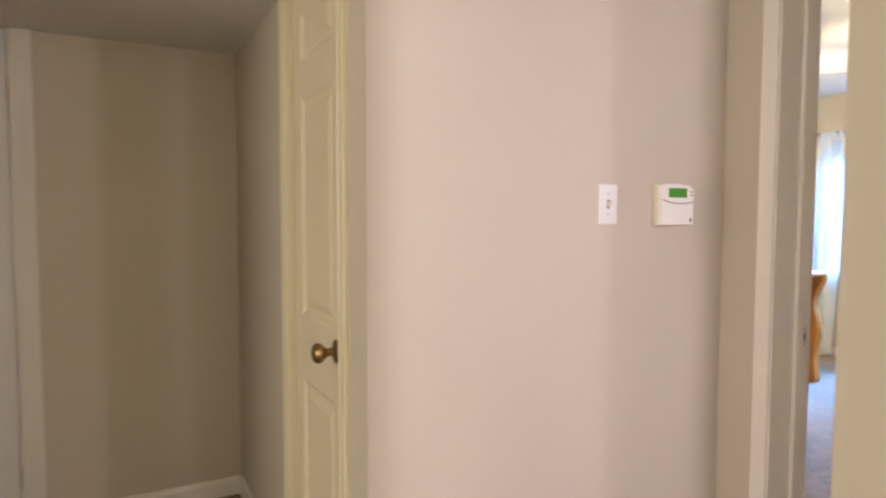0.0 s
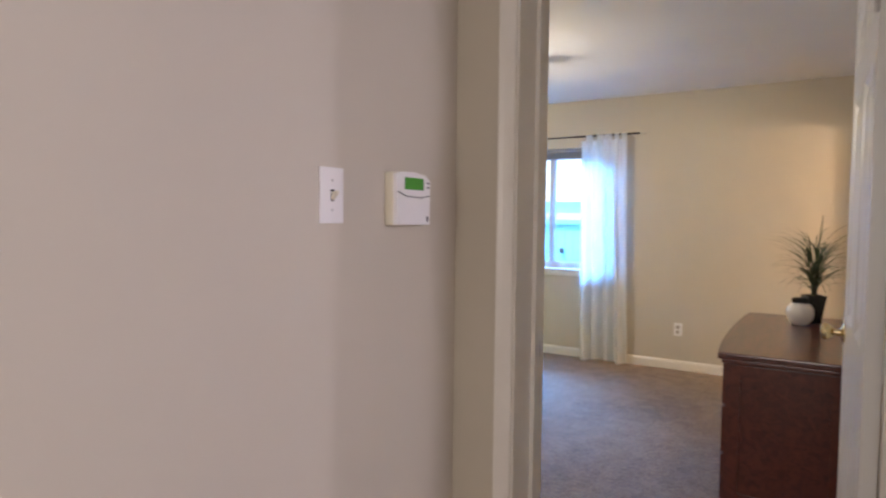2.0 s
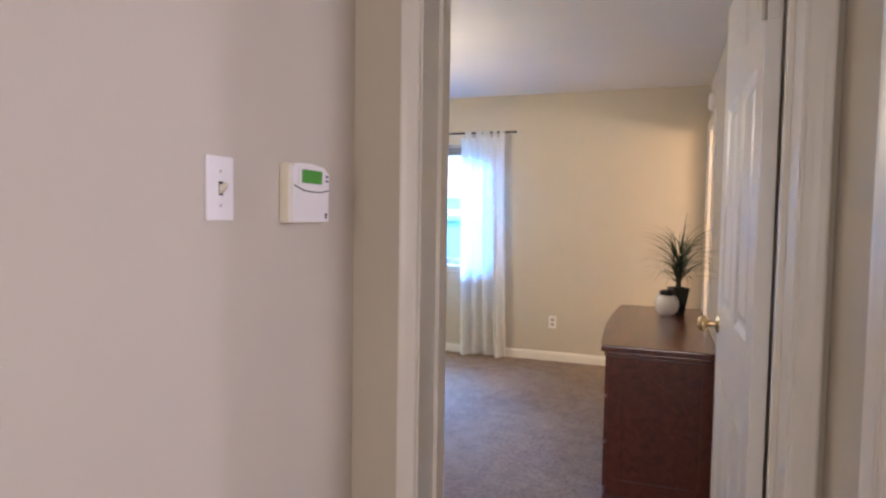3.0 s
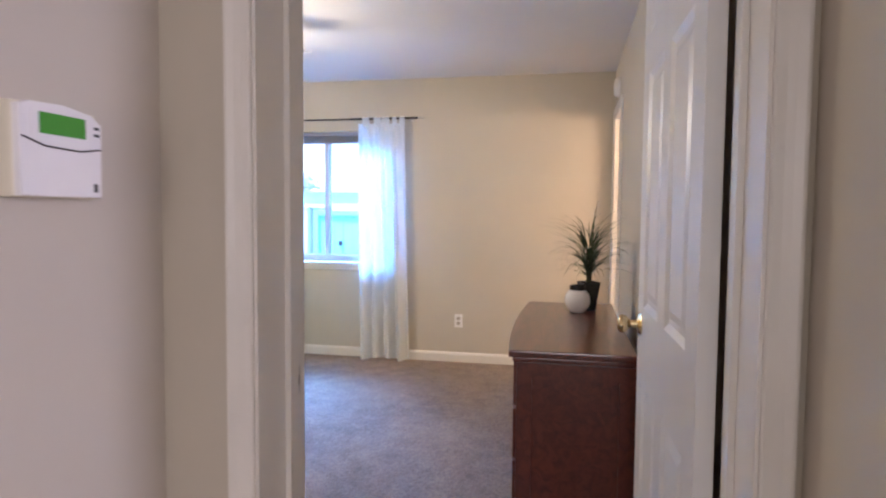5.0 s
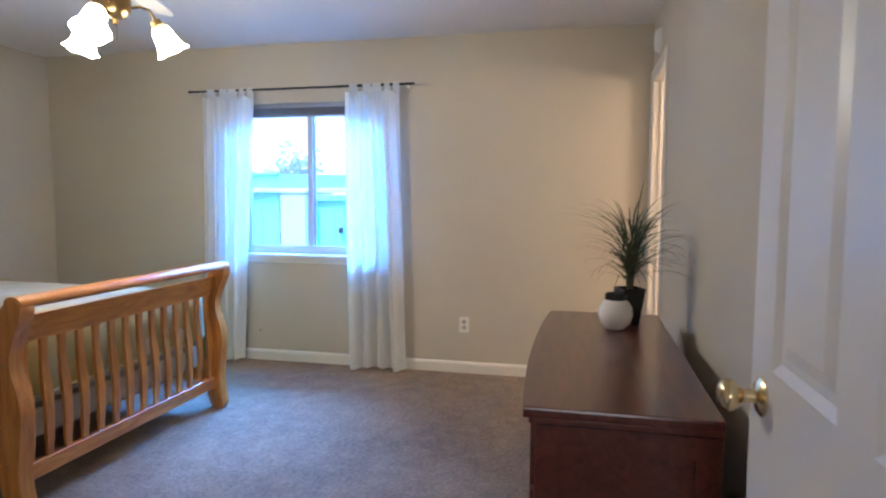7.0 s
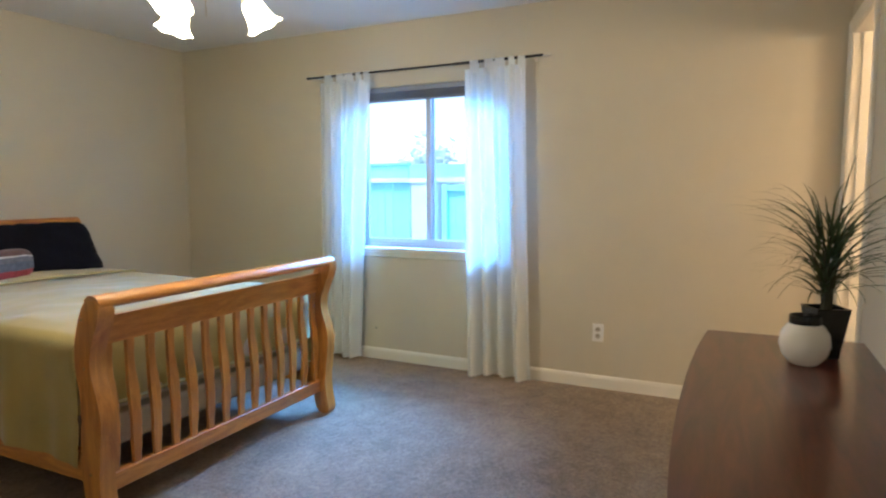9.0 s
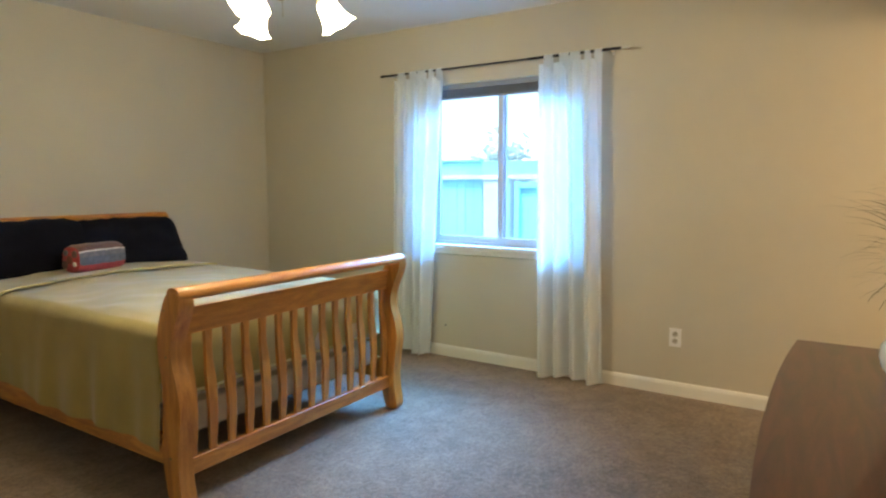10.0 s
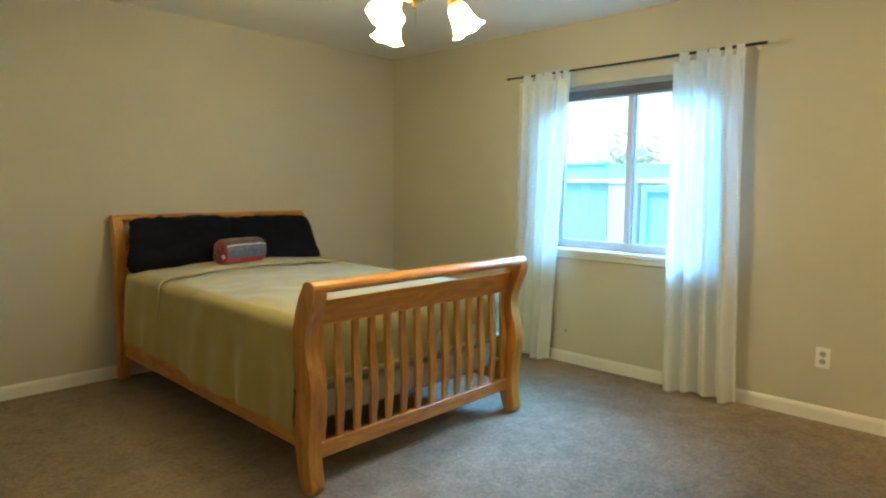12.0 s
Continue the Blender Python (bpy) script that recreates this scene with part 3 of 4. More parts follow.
def build_curtain(y0, y1, b0, b1, folds, seed, label):
    """Tab-top curtain between y0..y1 at the rod and b0..b1 at the floor."""
    c = thing("curtain", (ROD_X, (y0 + y1) / 2, 0.02), label, "curtain", "curtains at the window")
    rnd = random.Random(seed)
    ym, top, nu, nv = (y0 + y1) / 2, ROD_Z - 0.038 - 0.02, 110, 44
    amp = [rnd.uniform(0.55, 1.2) for _ in range(folds + 2)]
    ph = rnd.uniform(0, 6)
    bm = bmesh.new()
    grid = []
    for j in range(nv + 1):
        v = j / nv
        z = top * (1 - v)
        row = []
        for i in range(nu + 1):
            u = i / nu
            y = (y0 + (y1 - y0) * u) * (1 - v) + (b0 + (b1 - b0) * u) * v - ym
            k = u * folds
            a = amp[int(k)] * (1 - (k % 1)) + amp[int(k) + 1] * (k % 1)
            x = 0.042 * a * math.sin(2 * math.pi * k + ph) * (0.45 + 0.55 * min(1, v * 3)) + 0.010 * math.sin(4.1 * math.pi * k + 1.3 + 2.0 * v)
            x += 0.012 * math.sin(3 * v + 5 * u + seed)
            y += 0.010 * math.sin(2 * math.pi * k * 1.0 + 1.2 + v * 2)
            zz = z + (0.012 * math.sin(9 * u + seed) if j == nv else 0)
            if j == 0:
                zz += -0.010 * abs(math.sin(math.pi * u * 4))
            row.append(bm.verts.new((x, y, zz)))
        grid.append(row)
    for j in range(nv):
        for i in range(nu):
            bm.faces.new([grid[j][i], grid[j][i + 1], grid[j + 1][i + 1], grid[j + 1][i]])
    part("cloth", bm, CURTAIN, c, smooth=True)
    for u, wide in ((0.07, 0.055), (0.23, 0.045), (0.42, 0.078), (0.59, 0.076), (0.84, 0.070)):
        y = (y0 + (y1 - y0) * u) - ym
        bm = bmesh.new()
        hw = wide * abs(y1 - y0)
        loop = []
        for s in range(13):
            a = math.pi * s / 12
            loop.append((-0.011 * math.cos(a), ROD_Z - 0.02 + 0.011 * math.sin(a)))
        loop = [(-0.007, top - 0.03)] + loop + [(0.007, top - 0.03)]
        va = [bm.verts.new((x, y - hw, z)) for x, z in loop]
        vb = [bm.verts.new((x, y + hw, z)) for x, z in loop]
        for s in range(len(loop) - 1):
            bm.faces.new([va[s], va[s + 1], vb[s + 1], vb[s]])
        part("tab", bm, CURTAIN, c, smooth=True)
    return c


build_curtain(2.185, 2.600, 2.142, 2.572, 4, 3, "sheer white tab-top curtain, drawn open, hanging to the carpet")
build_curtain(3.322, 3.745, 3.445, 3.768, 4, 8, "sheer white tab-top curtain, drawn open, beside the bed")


def outlet(at, rz, label):
    """A duplex wall outlet; its back lies on y = 0, facing -y before the turn."""
    o = thing("wall_outlet", at, label, "outlet", rz=rz)
    part("plate", box((-0.035, -0.006, -0.057), (0.035, 0, 0.057), 0.003, 2), PLASTIC, o)
    for z in (0.021, -0.021):
        r = part("socket", lathe([(0, 0), (0.0165, 0), (0.0165, 0.002), (0, 0.002)], 16, pose(0, -0.006, z, 90)), SOCKETFACE, o, "greyed socket face")
        for x in (-0.006, 0.006):
            part("slot", box((x - 0.0014, -0.0088, z - 0.002), (x + 0.0014, -0.0082, z + 0.007)), DARKPLASTIC, r)
    part("screw", lathe([(0, 0), (0.003, 0), (0.002, 0.0015), (0, 0.0016)], 8, pose(0, -0.006, 0, 90)), STEEL, o)


outlet((WX - 0.0005, 1.736, 0.355), 90 + 180, "white duplex outlet on the beige wall")


def build_cable_stub():
    c = thing("cable_stub", (WX - 0.0005, 3.373, 0.231), "small dark cable stub in the beige wall", "cable stub")
    part("collar", lathe([(0, 0), (0.008, 0), (0.007, 0.003), (0, 0.003)], 12, pose(0, 0, 0, 0, -90)), DARKPLASTIC, c)
    part("pin", lathe([(0.003, 0.003), (0.003, 0.012), (0, 0.013)], 8, pose(0, 0, 0, 0, -90)), STEEL, c)


build_cable_stub()

# ---------------------------------------------------------------- wall controls in the hall


def build_switch():
    s = thing("light_switch", (1.494, VN - 0.0005, 1.345), "white toggle light switch plate", "light switch")
    part("plate", box((-0.035, -0.006, -0.057), (0.035, 0, 0.057), 0.003, 2), PLASTIC, s)
    part("slot", box((-0.005, -0.0068, -0.012), (0.005, -0.006, 0.012)), DARKPLASTIC, s)
    part("toggle", prism([(-0.006, -0.010), (-0.020, 0.004), (-0.020, 0.010), (-0.006, 0.006)], "x", -0.004, 0.004), IVORY, s, "ivory toggle")
    for z in (0.030, -0.030):
        part("screw", lathe([(0, 0), (0.003, 0), (0.002, 0.0015), (0, 0.0016)], 8, pose(0, -0.006, z, 90)), STEEL, s)


def build_keypad():
    """Alarm keypad: a white case with a swung lower cover and a green display."""
    k = thing("alarm_keypad", (1.747, VN - 0.0005, 1.345), "white plastic alarm keypad with green display", "keypad")
    part("case", box((-0.071, -0.024, -0.062), (0.071, 0, 0.062), 0.006, 2), IVORY, k, "yellowed back case")
    bm = prism([(-0.068, -0.060), (0.069, -0.060), (0.071, 0.045), (0.052, 0.058), (0.0, 0.064), (-0.052, 0.062), (-0.069, 0.056)], "y", -0.034, -0.022, 0.002)
    part("cover", bm, PLASTIC, k)
    part("display", box((-0.040, -0.0362, 0.022), (0.038, -0.034, 0.050)), LCD, k, "lit green display")
    part("bezel", box((-0.052, -0.0352, 0.018), (0.052, -0.034, 0.054)), PLASTIC, k)
    part("seam", tube([(-0.066, -0.034, 0.016), (-0.03, -0.0345, 0.006), (0.03, -0.0345, 0.004), (0.067, -0.034, 0.010)], 0.0013, 6), DARKPLASTIC, k)
    for z in (0.040, 0.030):
        part("indicator", box((0.056, -0.0352, z - 0.002), (0.065, -0.034, z + 0.002)), DARKPLASTIC, k)
    part("emblem", box((0.054, -0.0352, -0.052), (0.060, -0.034, -0.040)), DARKPLASTIC, k)


build_switch()
build_keypad()


def build_detector():
    d = thing("smoke_detector", (5.80, SY + 0.0005, 2.215), "round white smoke detector above the bathroom door", "smoke detector")
    part("base", lathe([(0, 0), (0.075, 0), (0.075, 0.012), (0, 0.012)], 28, pose(0, 0, 0, -90)), PLASTIC, d, smooth=True)
    part("cover", lathe([(0.068, 0.012), (0.066, 0.026), (0.055, 0.036), (0.03, 0.040), (0, 0.040)], 28, pose(0, 0, 0, -90)), PLASTIC, d, smooth=True)


build_detector()


def build_bath_light():
    b = thing("vanity_light", (5.2, -1.489, 1.95), "warm globe vanity light on the bathroom wall", "wall light")
    part("backplate", box((-0.20, 0.0, -0.04), (0.20, 0.02, 0.04), 0.006), BRASS, b)
    for x in (-0.13, 0.13):
        part("globe", lathe([(0, -0.055), (0.03, -0.046), (0.05, -0.02), (0.052, 0.01), (0.035, 0.043), (0.012, 0.055), (0, 0.056)], 20, pose(x, 0.075, 0)), glow("bathroom_globe", (1.0, 0.75, 0.45), 4.0), b, "lit frosted globe", True)


build_bath_light()

# ---------------------------------------------------------------- ceiling fan


def build_fan():
    f = thing("ceiling_fan", (FAN[0], FAN[1], H), "white ceiling fan with three lit glass shades", "ceiling fan")
    part("canopy", lathe([(0, 0), (0.07, 0), (0.068, -0.025), (0.05, -0.05), (0.02, -0.055), (0, -0.055)], 28), FANWHITE, f, smooth=True)
    part("downrod", lathe([(0.014, -0.05), (0.014, -0.09)], 12), FANWHITE, f, smooth=True)
    f_low = pose(0, 0, -0.025)
    part("motor_housing", lathe([(0.02, -0.05), (0.05, -0.06), (0.12, -0.085), (0.135, -0.12), (0.13, -0.17), (0.10, -0.20), (0.06, -0.215), (0.055, -0.255), (0, -0.255)], 32, f_low), FANWHITE, f, smooth=True)
    part("trim_ring", lathe([(0.131, -0.165), (0.137, -0.170), (0.131, -0.178)], 32, f_low), BRASS, f, smooth=True)
    for k in range(5):
        a = 20 + 72 * k
        rot = pose(0, 0, -0.025, 0, 0, a)
        bm = bmesh.new()
        pts = []
        for s in range(9):
            u = s / 8
            r = 0.20 + 0.45 * u
            w = 0.055 + 0.018 * math.sin(math.pi * min(1, u * 1.1) * 0.5)
            if s == 8:
                w *= 0.7
            pts.append((r, w))
        tilt = math.tan(radians(11))
        lo = [bm.verts.new((r, -w, -0.150 - w * tilt)) for r, w in pts] + [bm.verts.new((r, w, -0.150 + w * tilt)) for r, w in pts[::-1]]
        hi = [bm.verts.new(v.co + Vector((0, 0, 0.006))) for v in lo]
        bm.faces.new(lo)
        bm.faces.new(hi[::-1])
        for j in range(len(lo)):
            bm.faces.new([lo[j], hi[j], hi[(j + 1) % len(lo)], lo[(j + 1) % len(lo)]])
        bl = part("blade", bm, FANWHITE, f, m=rot)
        bm = box((0.10, -0.016, -0.162), (0.24, 0.016, -0.155), 0.002)
        part("blade_iron", bm, BRASS, bl, "brass blade bracket")
    part("light_hub", lathe([(0.0, -0.255), (0.060, -0.255), (0.066, -0.275), (0.062, -0.32), (0.045, -0.345), (0.015, -0.355), (0.012, -0.375), (0, -0.38)], 24, f_low), OLDBRASS, f, "antique brass light hub", True)
    for a in SHADE_ANGLES:
        rot = pose(0, 0, -0.025, 0, 0, a)
        arm = part("arm", tube([(0.05, 0, -0.30), (0.10, 0, -0.285), (0.138, 0, -0.293), (0.160, 0, -0.330), (0.167, 0, -0.355)], 0.007, 8), OLDBRASS, f, "curved antique brass arm", True, rot)
        part("socket", lathe([(0, -0.012), (0.022, -0.012), (0.026, 0.01), (0.026, 0.030), (0, 0.03)], 18, pose(0.164, 0, -0.345, 0, 150, 0)), OLDBRASS, arm, smooth=True)
        # flared tulip with a scalloped rim
        bm = bmesh.new()
        prof = [(0.024, 0.010), (0.032, 0.018), (0.038, 0.030), (0.044, 0.052), (0.048, 0.080), (0.054, 0.105), (0.063, 0.125), (0.076, 0.138)]
        mm = pose(0.164, 0, -0.345, 0, 150, 0)
        rings = []
        for j, (r, z) in enumerate(prof):
            ring = []
            for k in range(36):
                t = 2 * math.pi * k / 36
                fl = max(0, (j - 4) / 3)
                rr = r * (1 + 0.03 * fl * math.cos(6 * t))
                zz = z + 0.003 * fl * math.cos(6 * t)
                ring.append(bm.verts.new(mm @ Vector((rr * math.cos(t), rr * math.sin(t), zz))))
            rings.append(ring)
        for p, q in zip(rings[2:], rings[3:]):
            for k in range(36):
                bm.faces.new([p[k], p[(k + 1) % 36], q[(k + 1) % 36], q[k]])
        neck = bmesh.new()
        low = [[neck.verts.new(v.co) for v in ring] for ring in rings[:3]]
        for p, q in zip(low, low[1:]):
            for k in range(36):
                neck.faces.new([p[k], p[(k + 1) % 36], q[(k + 1) % 36], q[k]])
        for v in rings[0] + rings[1]:
            bm.verts.remove(v)
        part("shade", bm, SHADEGLASS, arm, "lit frosted tulip glass shade", True)
        part("shade_neck", neck, SHADENECK, arm, "narrow end of the glass shade, dimmer yellow glow in its colour", True)
    part("pull_chain", tube([(0.03, 0.02, -0.375), (0.031, 0.02, -0.46)], 0.0015, 6), BRASS, f)


build_fan()

# ---------------------------------------------------------------- bed
BX, BY = 4.437, 3.07      # bed's middle and the foot's plane
HALF = 0.710              # half the width over the posts


def post_outline(top, lean):
    """The wavy side view of a sleigh-bed post: (y, z) pairs; lean +1 rolls towards -y."""
    mid = [(0.00, -0.030, 0.045), (0.10, -0.012, 0.044), (0.22, 0.004, 0.048), (0.36, -0.006, 0.055), (0.48, -0.020, 0.056), (0.58, -0.014, 0.047),
           (0.68, 0.010, 0.040), (0.76, 0.012, 0.042), (0.84, -0.008, 0.050), (0.91, -0.034, 0.054), (0.97, -0.052, 0.046), (1.0, -0.056, 0.026)]
    f = [(lean * (c - w), z * top) for z, c, w in mid]
    b = [(lean * (c + w), z * top) for z, c, w in mid]
    return f + b[::-1]


def smooth_outline(pts, n=3):
    for _ in range(n):
        out = []
        for a, b in zip(pts, pts[1:] + pts[:1]):
            out += [(0.75 * a[0] + 0.25 * b[0], 0.75 * a[1] + 0.25 * b[1]), (0.25 * a[0] + 0.75 * b[0], 0.25 * a[1] + 0.75 * b[1])]
        pts = out
    return pts


def build_bed():
    b = thing("bed", (BX, BY, 0), "honey pine sleigh bed with slatted footboard, made up", "bed")
    # footboard
    fb = 0.875
    for s in (-1, 1):
        bm = prism(smooth_outline(post_outline(fb, 1), 2), "x", s * HALF - s * 0.065 if s > 0 else -HALF, HALF if s > 0 else -HALF + 0.065, 0.008)
        part("post", bm, PINE_V, b, smooth=True)
        for z in (0.22, 0.62, 0.80):
            part("bolt_plug", lathe([(0, 0), (0.006, 0), (0.005, 0.002), (0, 0.002)], 8, pose(s * (HALF + 0.0005), 0.0, z, 0, 90 * s)), OLDBRASS, b)
    x0, x1 = -HALF + 0.062, HALF - 0.062
    roll = smooth_outline([(-0.100, 0.852), (-0.086, 0.884), (-0.050, 0.893), (-0.018, 0.880), (-0.012, 0.862), (-0.040, 0.845), (-0.075, 0.838)], 2)
    part("top_roll", prism(roll, "x", -HALF + 0.004, HALF - 0.004, 0.004), PINE, b, "rounded glossy top roll", True)
    part("upper_panel", prism([(-0.018, 0.798), (0.004, 0.798), (0.020, 0.69), (-0.002, 0.69)], "x", x0, x1, 0.003), PINE, b)
    part("bottom_rail", box((x0, -0.016, 0.125), (x1, 0.016, 0.195), 0.004), PINE, b)
    n = 14
    for k in range(n):
        x = x0 + 0.035 + (x1 - x0 - 0.07) * k / (n - 1)
        bm = bmesh.new()
        rings = []
        for u in [j / 14 for j in range(15)]:
            z = 0.19 + 0.52 * u
            w = 0.0165 + 0.0065 * math.sin(math.pi * min(1, u * 1.15)) ** 2
            yc = 0.006 * u - 0.010 * math.sin(math.pi * min(1, u / 0.72)) ** 2 + 0.005 * math.sin(math.pi * max(0, (u - 0.6) / 0.4))
            rings.append([bm.verts.new((x + sx * w, yc + sy * 0.009, z)) for sx, sy in ((-1, -1), (1, -1), (1, 1), (-1, 1))])
        for p, q in zip(rings, rings[1:]):
            for j in range(4):
                bm.faces.new([p[j], p[(j + 1) % 4], q[(j + 1) % 4], q[j]])
        bm.faces.new(rings[0])
        bm.faces.new(rings[-1])
        bmesh.ops.bevel(bm, geom=[e for e in bm.edges if abs(e.verts[0].co.z - e.verts[1].co.z) > 0.01], offset=0.003, segments=1, affect='EDGES')
        part("slat", bm, PINE_V, b)
    # headboard
    hy, hb = 2.09, 1.075
    for s in (-1, 1):
        bm = prism([(y + hy, z) for y, z in smooth_outline(post_outline(hb, -0.8), 2)], "x", s * HALF - s * 0.060 if s > 0 else -HALF, HALF if s > 0 else -HALF + 0.060, 0.008)
        part("post", bm, PINE_V, b, smooth=True)
    roll = smooth_outline([(hy + 0.085, 1.045), (hy + 0.070, 1.072), (hy + 0.035, 1.078), (hy + 0.008, 1.062), (hy + 0.010, 1.042), (hy + 0.05, 1.030)], 2)
    part("top_roll", prism(roll, "x", -HALF + 0.004, HALF - 0.004, 0.004), PINE, b, "rounded glossy top roll", True)
    part("upper_panel", prism([(hy + 0.012, 0.955), (hy + 0.034, 0.955), (hy + 0.026, 0.90), (hy + 0.004, 0.90)], "x", x0, x1, 0.003), PINE, b)
    part("bottom_rail", box((x0, hy - 0.016, 0.40), (x1, hy + 0.016, 0.50), 0.004), PINE, b)
    for k in range(n):
        x = x0 + 0.035 + (x1 - x0 - 0.07) * k / (n - 1)
        part("slat", box((x - 0.02, hy - 0.006, 0.49), (x + 0.02, hy + 0.018, 0.91), 0.003), PINE_V, b)
    for s in (-1, 1):
        xa = s * (HALF - 0.028)
        part("side_rail", box((min(xa, xa - s * 0.028), 0.035, 0.165), (max(xa, xa - s * 0.028), hy - 0.03, 0.285), 0.005, 2), PINE_Y, b)
    for k in range(6):
        y = 0.22 + k * 0.33
        part("support_slat", box((-HALF + 0.04, y - 0.04, 0.232), (HALF - 0.04, y + 0.04, 0.25)), PINE, b)


build_bed()


def soft_block(half, r, n=10, sag=0.0, seed=0):
    """A rounded block with slightly swollen faces."""
    bm = bmesh.new()
    bmesh.ops.create_cube(bm, size=2.0)
    bmesh.ops.subdivide_edges(bm, edges=bm.edges, cuts=n, use_grid_fill=True)
    for v in bm.verts:
        c = Vector([max(-half[k] + r, min(half[k] - r, v.co[k] * half[k])) for k in range(3)])
        d = Vector([v.co[k] * half[k] for k in range(3)]) - c
        v.co = c + (d.normalized() * r if d.length > 1e-6 else d)
    return bm


def bedding():
    b = thing("box_spring", (BX, 4.13, 0.25), "cream fabric box spring inside the bed frame", "box spring")
    bm = soft_block((0.650, 0.985, 0.066), 0.02)
    bmesh.ops.translate(bm, verts=bm.verts, vec=(0, 0, 0.066))
    part("body", bm, SHEET, b, smooth=True)
    # Dark sheet added for the shaded gap beneath the box spring
    part("shade_sheet", box((-0.64, -0.975, -0.0005), (0.64, 0.975, 0.012)), DARKPLASTIC, b, "dark sheet imitating shade along the underside")
    m = thing("mattress", (BX, 4.13, 0.382), "cream mattress under a khaki blanket", "mattress")
    bm = soft_block((0.664, 0.985, 0.165), 0.06)
    bmesh.ops.translate(bm, verts=bm.verts, vec=(0, 0, 0.165))
    part("body", bm, SHEET, m, smooth=True)
    for z in (0.03,):
        pts = [(-0.62, -0.986, z), (0.62, -0.986, z)]
        part("piping", tube(pts, 0.006, 8), SHEET, m)
    # blanket: across the bed, over both sides, and down at the foot
    bl = thing("blanket", (BX, 0, 0), "khaki olive blanket draped over the mattress", "blanket")

    def sheet(y0, y1, top, drop_near, drop_far, over, nv, foot):
        bm = bmesh.new()
        grid = []
        half, rad = 0.678 + over, 0.065
        prof = []
        for j in range(nv + 1):
            v = j / nv
            y = y0 + (y1 - y0) * v
            row = []
            zb = drop_near + (drop_far - drop_near) * v
            path = []
            for i in range(25):
                path.append((-half, zb + (top - rad - zb) * i / 24, i / 24))
            for a in range(1, 7):
                t = math.pi / 2 * a / 6
                path.append((-half + rad * (1 - math.cos(t)), top - rad + rad * math.sin(t), 1.0))
            for i in range(1, 40):
                path.append((-half + rad + (2 * half - 2 * rad) * i / 40, top, 2.0))
            for a in range(0, 7):
                t = math.pi / 2 * a / 6
                path.append((half - rad * (1 - math.sin(t)), top - rad + rad * math.cos(t), 1.0))
            for i in range(1, 25):
                path.append((half, top - rad - (top - rad - zb) * i / 24, 1 - i / 24))
            for x, z, k in path:
                nz = noise.noise(Vector((x * 3.0, y * 3.0, z * 3))) * 0.016 + noise.noise(Vector((x * 8, y * 8, 3.1))) * 0.007
                if k <= 1.0:
                    f = (1 - k)
                    s = 1 if x > 0 else -1
                    x2 = x + s * (f * (1 + 1.0 * max(0.0, (3.75 - y) / 0.6)) * (0.011 * math.sin(y * 17 + 2 * math.sin(y * 5)) + 0.003 * math.sin(y * 41)) + 0.034 * f + nz * 0.8)
                    z2 = z + 0.010 * math.sin(y * 6) * (1 - k)
                    row.append(bm.verts.new((x2, y, z2)))
                else:
                    crown = 0.030 * math.cos(x / half * 1.5)
                    row.append(bm.verts.new((x, y, z + nz + crown)))
            grid.append(row)
        for a, c in zip(grid, grid[1:]):
            for i in range(len(a) - 1):
                bm.faces.new([a[i], a[i + 1], c[i + 1], c[i]])
        if foot:
            last = grid[0]
            prev = last
            n = 12
            for k in range(1, n + 1):
                f = k / n
                row = []
                for v in last:
                    zt = v.co.z
                    zlow = min(zt, foot)
                    wob = 0.008 * math.sin(v.co.x * 24) * f + 0.006 * noise.noise(Vector((v.co.x * 6, f * 3, 1.0)))
                    row.append(bm.verts.new((v.co.x, v.co.y - 0.016 * min(1, f * 3) - wob, zt + (zlow - zt) * f)))
                for i in range(len(row) - 1):
                    bm.faces.new([prev[i], prev[i + 1], row[i + 1], row[i]])
                prev = row
        return bm
    part("cover", sheet(3.155, 4.70, 0.722, 0.235, 0.290, 0.012, 60, 0.43), BLANKET, bl, smooth=True)
    part("turned_edge", sheet(4.50, 5.02, 0.732, 0.31, 0.30, 0.020, 24, 0), BLANKET, bl, "doubled-over upper end of the blanket", True)
    edge = []
    he, to, zb = 0.678 + 0.020 + 0.008, 0.732 + 0.006, 0.31
    for k in range(41):
        edge.append((-he, 4.497, zb + (to - 0.065 - zb) * k / 40))
    for k in range(1, 7):
        a = math.pi / 2 * k / 6
        edge.append((-he + 0.065 * (1 - math.cos(a)), 4.497, to - 0.065 + 0.065 * math.sin(a)))
    edge += [(-he + 0.065 + (2 * he - 0.13) * k / 40, 4.497 + 0.006 * math.sin(k * 0.9), to + 0.030 * math.cos((-1 + k / 20) * 1.5)) for k in range(1, 40)]
    part("piped_hem", tube(edge, 0.007, 6), BLANKET_TOP, bl, "pale piped hem across the blanket", True)
    hem = [(x, 3.130 - 0.008 * math.sin(x * 24), 0.432) for x in [-0.65 + 1.30 * k / 60 for k in range(61)]]
    part("hem", tube(hem, 0.008, 6), BLANKET_TOP, bl, "paler stitched hem", True)


bedding()


def build_strap():
    """A loose pale strap between the mattress and the far foot post."""
    t = thing("white_strap", (5.02, 3.118, 0.40), "loose white plastic strap hanging beside the mattress", "strap")
    part("band", tube([(-0.012, 0, 0.335), (0.0, 0.006, 0.26), (0.016, 0.004, 0.18), (0.006, 0.0, 0.08), (-0.010, 0.004, -0.02)], 0.008, 8, 0.3), PLASTIC, t, smooth=True)


build_strap()


